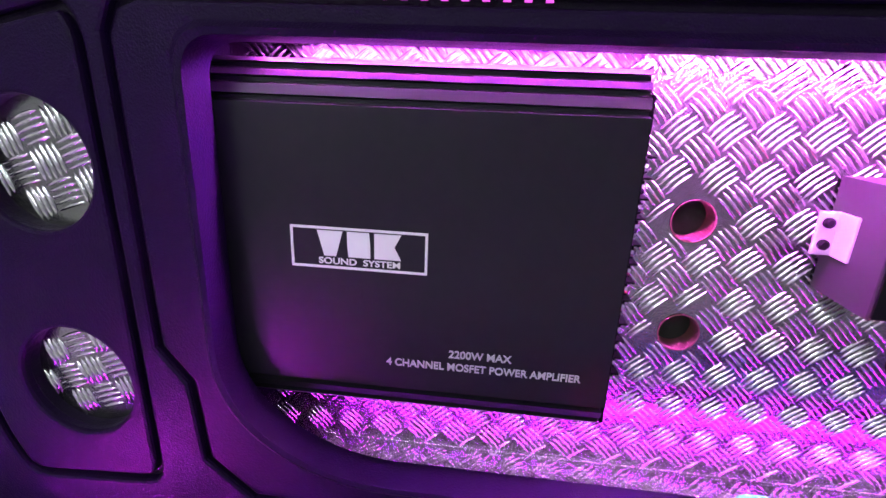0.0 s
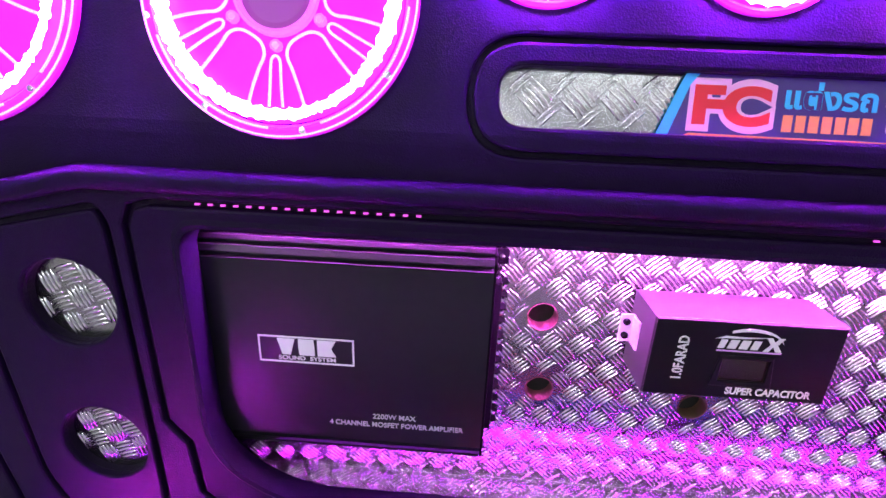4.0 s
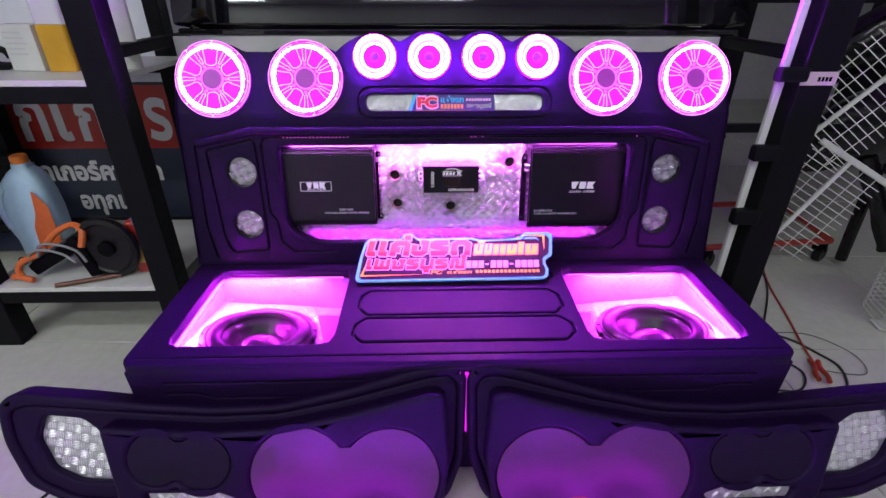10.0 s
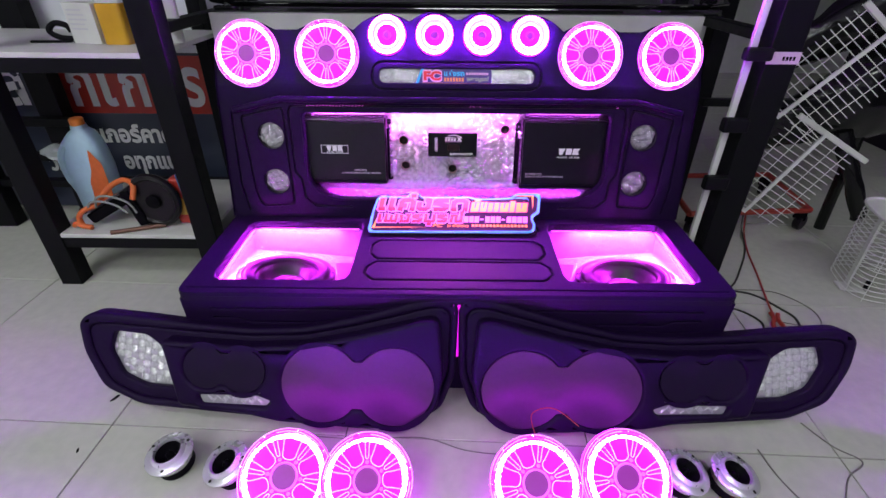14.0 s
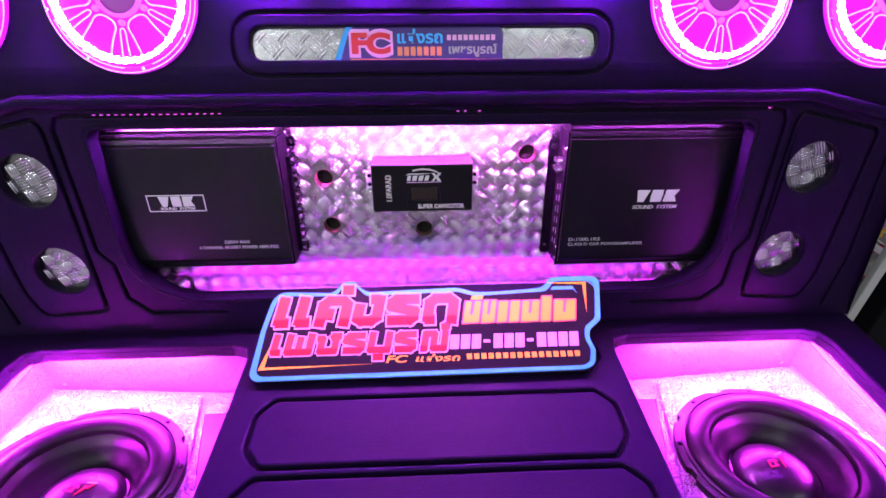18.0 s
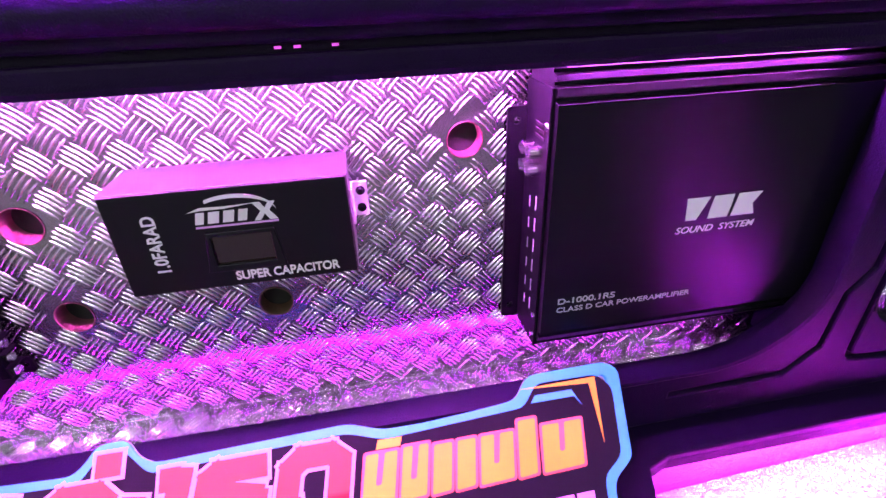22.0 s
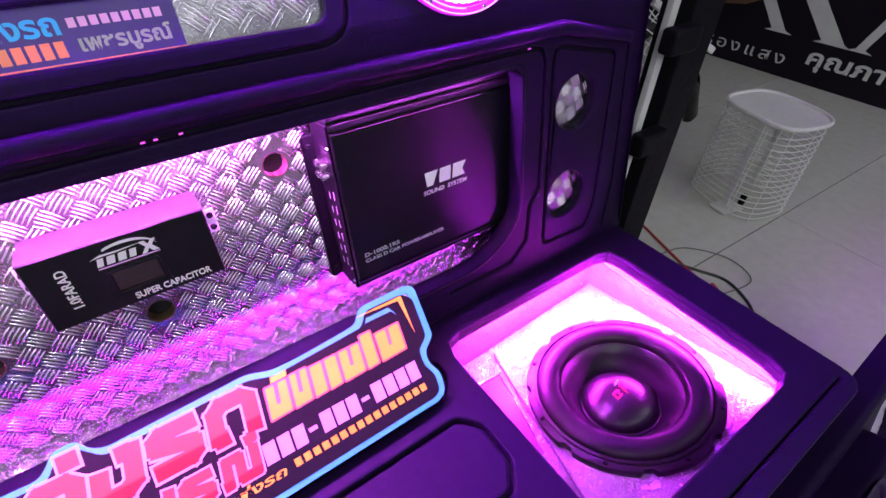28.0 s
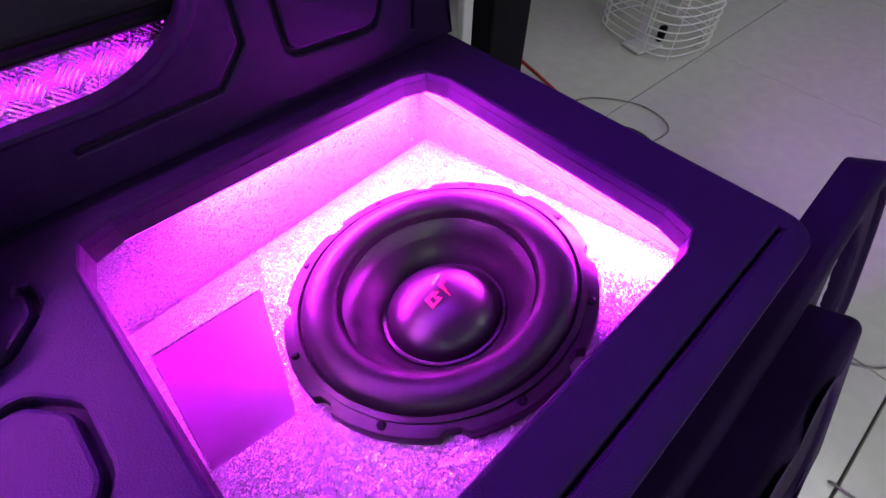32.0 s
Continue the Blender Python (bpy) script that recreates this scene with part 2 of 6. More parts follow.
def part(name, data, mat, parent=None, label="", m=None, smooth=False, kind=""):
    if isinstance(data, bmesh.types.BMesh):
        me = bpy.data.meshes.new(name)
        data.to_mesh(me)
        data.free()
    else:
        me = data
    me.materials.clear()
    me.materials.append(mat)
    if smooth:
        me.shade_smooth()
        me.set_sharp_from_angle(angle=radians(38))
    ob = new(name, me)
    ob.parent = parent
    if m is not None:
        ob.matrix_local = m
    return tagged(ob, label, kind=kind)


def share(name, ob, m, parent):
    o = new(name, ob.data)
    o.parent = parent
    o.matrix_local = m
    return o


def box(x0, x1, y0, y1, z0, z1, bevel=0.0, segs=2):
    bm = bmesh.new()
    bmesh.ops.create_cube(bm, size=1, matrix=Matrix.LocRotScale(((x0 + x1) / 2, (y0 + y1) / 2, (z0 + z1) / 2), None, (x1 - x0, y1 - y0, z1 - z0)))
    if bevel:
        bmesh.ops.bevel(bm, geom=bm.edges[:], offset=bevel, segments=segs, profile=0.5, affect="EDGES")
    return bm


def lathe(profile, n=48, closed=False):
    bm = bmesh.new()
    rings = []
    for r, z in profile:
        if r < 1e-6:
            rings.append([bm.verts.new((0, 0, z))] * n)
        else:
            rings.append([bm.verts.new((r * math.cos(2 * math.pi * k / n), r * math.sin(2 * math.pi * k / n), z)) for k in range(n)])
    pairs = list(zip(rings, rings[1:])) + ([(rings[-1], rings[0])] if closed else [])
    for a, b in pairs:
        for k in range(n):
            f = [a[k], a[(k + 1) % n], b[(k + 1) % n], b[k]]
            f = list(dict.fromkeys(f))
            if len(f) > 2:
                bm.faces.new(f)
    bmesh.ops.recalc_face_normals(bm, faces=bm.faces[:])
    return bm


def plate(loops, z0, z1, bevel=0.0, res=2):
    """A flat sheet from outlines (inner outlines are holes), from z0 to z1, with rounded front edges."""
    clean = []
    for lp in loops:
        pts = [Vector(p) for k, p in enumerate(lp) if (Vector(p) - Vector(lp[k - 1])).length > 1e-5]
        area = sum(a.x * b.y - a.y * b.x for a, b in zip(pts, pts[1:] + pts[:1]))
        clean.append(pts if area > 0 else pts[::-1])
    bm = bmesh.new()
    fronts, backs = [], []
    for n, lp in enumerate(clean):
        depth = sum(inside(lp[0].x, lp[0].y, [tuple(q) for q in other]) for m, other in enumerate(clean) if m != n)
        sign = 1 if depth % 2 == 0 else -1
        norm = []
        for k, p in enumerate(lp):
            d1, d2 = (p - lp[k - 1]).normalized(), (lp[(k + 1) % len(lp)] - p).normalized()
            v = Vector((-(d1 + d2).y, (d1 + d2).x))
            v = v.normalized() if v.length > 1e-6 else Vector((-d1.y, d1.x))
            norm.append(v * sign / max(0.6, v.dot(Vector((-d1.y, d1.x)))))
        steps = [(bevel * (1 - math.sin(a)), z1 - bevel * (1 - math.cos(a))) for a in np.linspace(0, math.pi / 2, res + 1)] if bevel else [(0.0, z1)]
        rows = [[bm.verts.new((*(p + v * o), z)) for p, v in zip(lp, norm)] for o, z in steps]
        rows.append([bm.verts.new((p.x, p.y, z0)) for p in lp])
        for a, b in zip(rows, rows[1:]):
            for k in range(len(lp)):
                f = (a[k - 1], a[k], b[k], b[k - 1])
                bm.faces.new(f[::-1] if sign > 0 else f)
        fronts.append(rows[0])
        backs.append(rows[-1])
    for rows, flip in ((fronts, False), (backs, True)):
        flat = [v for r in rows for v in r]
        idx, faces = 0, []
        for r in rows:
            faces.append(list(range(idx, idx + len(r))))
            idx += len(r)
        co, _, tris, orig, _, _ = geometry.delaunay_2d_cdt([Vector((v.co.x, v.co.y)) for v in flat], [], faces, 2, 1e-7)
        for t in tris:
            ids = []
            for q in t:
                if not orig[q]:
                    ids = None
                    break
                ids.append(flat[orig[q][0]])
            if ids and len(set(ids)) == 3:
                try:
                    bm.faces.new(ids[::-1] if flip else ids)
                except ValueError:
                    pass
    me = bpy.data.meshes.new("sheet")
    bm.to_mesh(me)
    bm.free()
    return me


def letters(body, height, z0=0.0, z1=0.0004, bold=0.0, shear=0.0, spacing=1.0, width=None, grow=0.0, tall=None):
    """Writing in the built-in font, its middle at the origin, capitals of that height."""
    cu = bpy.data.curves.new("writing", "FONT")
    cu.body, cu.align_x, cu.align_y, cu.shear, cu.space_character = body, "CENTER", "CENTER", shear, spacing
    cu.offset, cu.extrude = bold + grow, (z1 - z0) / 2 / height * 0.7
    ob = bpy.data.objects.new("writing", cu)
    me = bpy.data.meshes.new_from_object(ob)
    bpy.data.objects.remove(ob)
    bpy.data.curves.remove(cu)
    n = len(me.vertices)
    co = np.empty(n * 3, np.float32)
    me.vertices.foreach_get("co", co)
    co = co.reshape(-1, 3)
    lo, hi = co.min(0), co.max(0)
    s = height / 0.7 if tall is None else tall / max(hi[1] - lo[1], 1e-6)
    sx = s if width is None else width / max(hi[0] - lo[0], 1e-6)
    me.transform(Matrix.Diagonal((sx, s, s, 1)) @ Matrix.Translation((-(lo[0] + hi[0]) / 2, -(lo[1] + hi[1]) / 2, 0)))
    me.transform(Matrix.Translation((0, 0, (z0 + z1) / 2)))
    return me


def tube(points, r, n=6, cyclic=False):
    """A round rod or wire along points."""
    bm = bmesh.new()
    pts = [Vector(p) for p in points]
    rings = []
    last = None
    for k, p in enumerate(pts):
        a = pts[k - 1] if k or cyclic else p
        b = pts[(k + 1) % len(pts)] if k < len(pts) - 1 or cyclic else p
        d = (b - a).normalized()
        side = d.cross(last if last is not None and abs(d.dot(last)) < 0.95 else Vector((0.13, 0.31, 0.94))).normalized()
        up = side.cross(d)
        last = up
        rings.append([bm.verts.new(p + r * (math.cos(2 * math.pi * j / n) * side + math.sin(2 * math.pi * j / n) * up)) for j in range(n)])
    pairs = list(zip(rings, rings[1:])) + ([(rings[-1], rings[0])] if cyclic else [])
    for a, b in pairs:
        off = min(range(n), key=lambda s: (a[0].co - b[s].co).length)
        for j in range(n):
            bm.faces.new((a[j], a[(j + 1) % n], b[(j + 1 + off) % n], b[(j + off) % n]))
    if not cyclic:
        bm.faces.new(rings[0]), bm.faces.new(rings[-1])
    bmesh.ops.recalc_face_normals(bm, faces=bm.faces[:])
    return bm


def smooth_path(points, steps=6, cyclic=False):
    pts = [Vector(p) for p in points]
    out = []
    n = len(pts)
    for k in range(n if cyclic else n - 1):
        p0, p1, p2, p3 = (pts[(k + d) % n] if cyclic else pts[min(max(k + d, 0), n - 1)] for d in (-1, 0, 1, 2))
        for s in range(steps):
            t = s / steps
            out.append(0.5 * (2 * p1 + (p2 - p0) * t + (2 * p0 - 5 * p1 + 4 * p2 - p3) * t * t + (3 * p1 - p0 - 3 * p2 + p3) * t ** 3))
    if not cyclic:
        out.append(pts[-1])
    return out


def circle(cx, cy, r, n=40, ry=None):
    return [(cx + r * math.cos(2 * math.pi * k / n), cy + (ry or r) * math.sin(2 * math.pi * k / n)) for k in range(n)]


def rounded(pts, radius, n=6):
    """An outline with its corners rounded; radius is one number or one for each corner."""
    out = []
    for k, p in enumerate(pts):
        r = radius[k] if isinstance(radius, (list, tuple)) else radius
        p, a, b = Vector(p), Vector(pts[k - 1]), Vector(pts[(k + 1) % len(pts)])
        da, db = (a - p), (b - p)
        t = min(r, da.length * 0.49, db.length * 0.49)
        if t < 1e-5:
            out.append(tuple(p))
            continue
        s, e = p + da.normalized() * t, p + db.normalized() * t
        for j in range(n + 1):
            f = j / n
            q = s * (1 - f) ** 2 + p * 2 * f * (1 - f) + e * f * f
            out.append((q.x, q.y))
    return out


def slot(points, width, closed=False):
    """The outline of a groove along a line of points: one loop, or two for a ring."""
    pts = [Vector(p) for p in points]
    n = len(pts)
    left, right = [], []
    for k, p in enumerate(pts):
        a = pts[k - 1] if (k or closed) else p
        b = pts[(k + 1) % n] if (k < n - 1 or closed) else p
        d1 = (p - a).normalized() if (p - a).length > 1e-9 else (b - p).normalized()
        d2 = (b - p).normalized() if (b - p).length > 1e-9 else d1
        nrm = Vector((-(d1 + d2).y, (d1 + d2).x))
        nrm = nrm.normalized() if nrm.length > 1e-6 else Vector((-d1.y, d1.x))
        k2 = 1 / max(0.5, nrm.dot(Vector((-d1.y, d1.x))))
        left.append(tuple(p + nrm * width / 2 * k2))
        right.append(tuple(p - nrm * width / 2 * k2))
    return [left, right] if closed else [left + right[::-1]]


def mirror(pts):
    return [(-x, y) for x, y in pts][::-1]


def inside(x, y, loop):
    c = False
    for k in range(len(loop)):
        (x1, y1), (x2, y2) = loop[k - 1], loop[k]
        if (y1 > y) != (y2 > y) and x < (x2 - x1) * (y - y1) / (y2 - y1) + x1:
            c = not c
    return c


def tread(loop, holes=(), cell=0.0185, bars=5, z=0.0, turn=45.0, margin=0.0, height=0.0019):
    """The raised bars of tread plate over an outline: fives of bars, crosswise by turns."""
    xs, ys = [p[0] for p in loop], [p[1] for p in loop]
    cx, cy = (min(xs) + max(xs)) / 2, (min(ys) + max(ys)) / 2
    reach = math.hypot(max(xs) - min(xs), max(ys) - min(ys)) / 2
    n = int(reach / cell) + 2
    ca, sa = math.cos(radians(turn)), math.sin(radians(turn))
    verts, faces = [], []
    prof = [(-0.5, 0.0), (-0.36, 0.75), (0.0, 1.0), (0.36, 0.75), (0.5, 0.0)]
    rnd = random.Random(7)
    for i in range(-n, n + 1):
        for j in range(-n, n + 1):
            along = (i + j) % 2
            for b in range(bars):
                o = (b - (bars - 1) / 2) * cell / bars * 0.98
                mx, my = i * cell, j * cell
                ln, wd = cell * (1.16 - 0.10 * abs(b - (bars - 1) / 2)), cell / bars * 0.60
                pts = []
                for f, h in prof:
                    q = f * ln
                    w = wd / 2 * (0.15 + 0.85 * h)
                    bow = 0.10 * cell * (1 - (2 * f) ** 2) * (0.4 if along else -0.4)
                    pts.append(((q, o + bow - w, 0), (q, o + bow, h * height), (q, o + bow + w, 0)))
                ok = True
                tri = []
                for row in pts:
                    for q, s, h in row:
                        lx, ly = (mx + q, my + s) if along else (mx - s, my + q)
                        x, y = cx + ca * lx - sa * ly, cy + sa * lx + ca * ly
                        tri.append((x, y, z + h + rnd.uniform(-0.00004, 0.00004)))
                for x, y, _ in (tri[1], tri[7], tri[13]):
                    if not inside(x, y, loop) or any((x - hx) ** 2 + (y - hy) ** 2 < hr * hr for hx, hy, hr in holes):
                        ok = False
                if not ok:
                    continue
                base = len(verts)
                verts += tri
                for k in range(4):
                    a = base + 3 * k
                    faces += [(a, a + 3, a + 4, a + 1), (a + 1, a + 4, a + 5, a + 2)]
    me = bpy.data.meshes.new("tread_bars")
    me.from_pydata(verts, [], faces)
    me.shade_smooth()
    return me


# ---- the room ----
floor = tagged(new("floor"), "pale glossy ceramic tile floor with dark joints", "floor", kind="structure")
part("floor_bed", box(-4.5, 5.0, -4.5, 4.2, -0.06, -0.004), GROUT, floor, "dark tile joints")
# Ceiling and walls out of view are added; their grey trims the bounce.
tagged(part("ceiling", box(-4.5, 5.0, -4.5, 4.2, 2.75, 2.85), WALL_LOW_BOUNCE), "plain painted ceiling", "ceiling", kind="structure")
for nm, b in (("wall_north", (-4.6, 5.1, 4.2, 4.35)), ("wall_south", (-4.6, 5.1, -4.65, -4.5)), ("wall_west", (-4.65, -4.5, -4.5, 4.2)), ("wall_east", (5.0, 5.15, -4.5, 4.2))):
    tagged(part(nm, box(b[0], b[1], b[2], b[3], -0.06, 2.85), WALL if nm == "wall_north" else WALL_LOW_BOUNCE), "plain painted workshop wall", "wall", kind="structure")
for cx, cy, _ in BATTENS:
    tl = thing("tube_light", "white fluorescent batten on the ceiling", "lamp", pose(cx, cy, 2.75), "ceiling battens")
    part("batten", box(-0.62, 0.62, -0.05, 0.05, -0.05, 0.0, 0.006), WALL, tl)
    part("tube", lathe([(0, -0.6), (0.013, -0.6), (0.013, 0.6), (0, 0.6)], 12), material("lit_tube", (0.9, 0.9, 0.9), 0.5, 0, 0, emit=(0.9, 1.0, 0.95), power=6.0), tl, "lit white tube", pose(0, 0, -0.07, 0, 90, 0), True)

# ---- rack ----
rack = thing("storage_rack", "black painted steel storage rack with white shelf boards", "rack", pose(0, 0, 0))
for x0, x1, y0, y1 in ((-0.835, -0.765, 0.60, 0.66), (0.804, 0.887, 0.60, 0.66), (-1.340, -1.270, 0.60, 0.66), (-0.905, -0.860, 1.06, 1.12), (0.88, 0.94, 1.06, 1.12), (-1.56, -1.47, 1.06, 1.12), (-1.92, -1.80, 1.00, 1.06)):
    part("post", box(x0, x1, y0, y1, 0, 1.75, 0.003), RACK_BLACK, rack)
for z in (0.19, 0.74):
    part("beam", box(-1.275 if z < 0.5 else -2.1, -0.83, 0.605, 0.645, z - 0.045, z - 0.006, 0.003), RACK_BLACK, rack)
    part("beam", box(-1.50, -0.84, 1.075, 1.11, z - 0.045, z - 0.006, 0.003), RACK_BLACK, rack)
    part("shelf", box(-1.30 if z < 0.5 else -2.1, -0.80, 0.603, 1.05, z - 0.006, z + 0.008, 0.002), SHELF_WHITE, rack, "white laminate shelf board")
for x in (-0.80, 0.80):
    part("beam", box(x - 0.02, x + 0.02, 0.661, 1.059, 0.786, 0.814, 0.003), RACK_BLACK, rack)
for z in (0.17, 0.28, 0.415):
    part("beam", box(-2.1, -1.42, 1.02, 1.055, z, z + 0.03, 0.003), RACK_BLACK, rack)
wb = tagged(part("white_board", box(-0.776, 0.776, 0.93, 0.945, 0.0, 0.813, 0.002), SHELF_WHITE), "white board standing behind the speaker panel", "board")

# ---- subwoofer box ----
TOP = 0.31
BX, BY0, BY1 = 0.650, 0.152, 0.62
subbox = thing("subwoofer_box", "long low black vinyl subwoofer enclosure with two open lit bays", "speaker box", pose(0, 0, 0))
bay = rounded([(0.262, 0.209), (0.591, 0.209), (0.591, 0.499), (0.262, 0.499)], [0.030] * 4, 2)
g_a = rounded([(-0.228, 0.475), (-0.228, 0.452), (-0.206, 0.428), (0.212, 0.428), (0.234, 0.452), (0.234, 0.475)], 0.005, 2)
g_b = rounded([(-0.203, 0.398), (0.211, 0.398), (0.231, 0.375), (0.231, 0.330), (0.211, 0.304), (-0.203, 0.304), (-0.223, 0.330), (-0.223, 0.375)], 0.006, 2)
g_c = rounded([(-0.203, 0.292), (0.211, 0.292), (0.234, 0.268), (0.234, 0.236), (0.211, 0.212), (-0.203, 0.212), (-0.224, 0.236), (-0.224, 0.268)], 0.006, 2)
g_f = [(-0.63, 0.174), (0.63, 0.174)]
top_out = rounded([(-BX, BY0), (BX, BY0), (BX, BY1), (-BX, BY1)], [0.03, 0.03, 0.02, 0.02], 5)
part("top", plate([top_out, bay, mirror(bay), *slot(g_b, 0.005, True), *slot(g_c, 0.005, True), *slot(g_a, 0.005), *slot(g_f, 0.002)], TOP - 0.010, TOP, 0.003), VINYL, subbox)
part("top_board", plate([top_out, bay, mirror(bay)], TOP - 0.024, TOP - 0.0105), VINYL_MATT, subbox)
front_out = [(-BX + 0.012, 0.0), (BX - 0.012, 0.0), (BX - 0.004, 0.289), (-BX + 0.004, 0.289)]
fg = [[(-0.58, 0.235), (-0.52, 0.235), (-0.49, 0.222), (-0.12, 0.222), (-0.06, 0.237)], [(-0.55, 0.205), (-0.48, 0.190), (-0.33, 0.190)]]
fg += [mirror(g) for g in fg] + [[(-0.06, 0.262), (-0.58, 0.262)], [(0.06, 0.262), (0.58, 0.262)]]
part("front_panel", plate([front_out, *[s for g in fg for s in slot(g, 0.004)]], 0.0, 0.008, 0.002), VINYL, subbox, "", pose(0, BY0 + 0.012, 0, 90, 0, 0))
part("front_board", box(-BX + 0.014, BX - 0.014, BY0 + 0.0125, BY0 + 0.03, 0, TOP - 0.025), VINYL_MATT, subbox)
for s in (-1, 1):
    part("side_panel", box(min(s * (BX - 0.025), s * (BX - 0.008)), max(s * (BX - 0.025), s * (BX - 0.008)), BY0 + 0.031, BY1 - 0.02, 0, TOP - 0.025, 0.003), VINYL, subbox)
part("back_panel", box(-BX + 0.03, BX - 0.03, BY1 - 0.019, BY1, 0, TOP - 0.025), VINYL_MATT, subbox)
# Glowing piece added to stand for the pink light between the door panels.
part("light_strip", box(-0.009, 0.009, BY0 - 0.002, BY0 + 0.0035, 0.12, 0.28, 0.001), LED_PLATE, subbox, "glowing strip standing for pink light between the door panels")
# the bay floors lean back and inwards; a square port is cut beside each baffle
SUB_AT = (0.457, 0.3407, 0.2265)
LEAN_X, LEAN_Y = -10.4, -4.7
for s in (-1, 1):
    flip = Matrix.Diagonal((s, 1, 1, 1))
    lean = flip @ pose(*SUB_AT, LEAN_X, LEAN_Y, 0)
    x0, x1, y0, y1, zl = 0.247, 0.609, 0.197, 0.529, 0.140
    hole = circle(0, 0, 0.104, 48)
    port = [(-0.208, 0.012), (-0.143, 0.002), (-0.103, 0.139), (-0.208, 0.150)]
    fl = plate([[(-0.214, -0.141), (0.1515, -0.141), (0.1515, 0.188), (-0.214, 0.188)], hole, port], -0.0200, -0.0085)
    part("bay_floor", fl, GLITTER, subbox, "silver glitter lining", lean)
    baffle = rounded([(-0.170, -0.140), (0.138, -0.140), (0.136, 0.172), (-0.087, 0.174)], [0.002, 0.002, 0.004, 0.004], 2)
    part("baffle_board", plate([baffle, hole], -0.0083, 0.0, 0.001), GLITTER, subbox, "silver glitter covered baffle", lean)
    # Shallow panel stands for the lit inside of the port.
    part("port_panel", plate([[(-0.2075, 0.0124), (-0.1434, 0.0026), (-0.1037, 0.1386), (-0.2075, 0.1494)]], -0.0200, -0.0108), PORT_BOARD, subbox, "shallow panel for the port, LED magenta put into its colour", lean)
    for b in ((x0 - 0.012, x1 + 0.012, y1, y1 + 0.012), (x0 - 0.012, x1 + 0.012, y0 - 0.012, y0), (x1, x1 + 0.012, y0, y1), (x0 - 0.012, x0, y0, y1)):
        part("bay_wall", box(b[0], b[1], b[2], b[3], zl, TOP - 0.025), GLITTER, subbox, "silver glitter lining", flip)
    # light strips under the lip
    part("light_strip", box(x0 + 0.03, x1 - 0.03, y1 - 0.022, y1 - 0.018, TOP - 0.031, TOP - 0.026), LED_DOT, subbox, "pink light strip", flip)
    part("light_strip", box(x1 - 0.023, x1 - 0.019, y0 + 0.02, y1 - 0.03, TOP - 0.031, TOP - 0.026), LED_DOT, subbox, "pink light strip", flip)
    xc = s * (x0 + x1) / 2
    area_lamp("bay_glow", look((xc + s * 0.042, y1 - 0.020, TOP - 0.032), (xc + s * 0.042, y1 - 0.0195, TOP - 0.08)), 0.24, 0.006, 24.0, LED, 150.0)
    area_lamp("bay_glow", look((s * (x1 - 0.021), 0.350, TOP - 0.032), (s * (x1 - 0.0205), 0.350, TOP - 0.08)), 0.26, 0.006, 23.0, LED, 150.0)


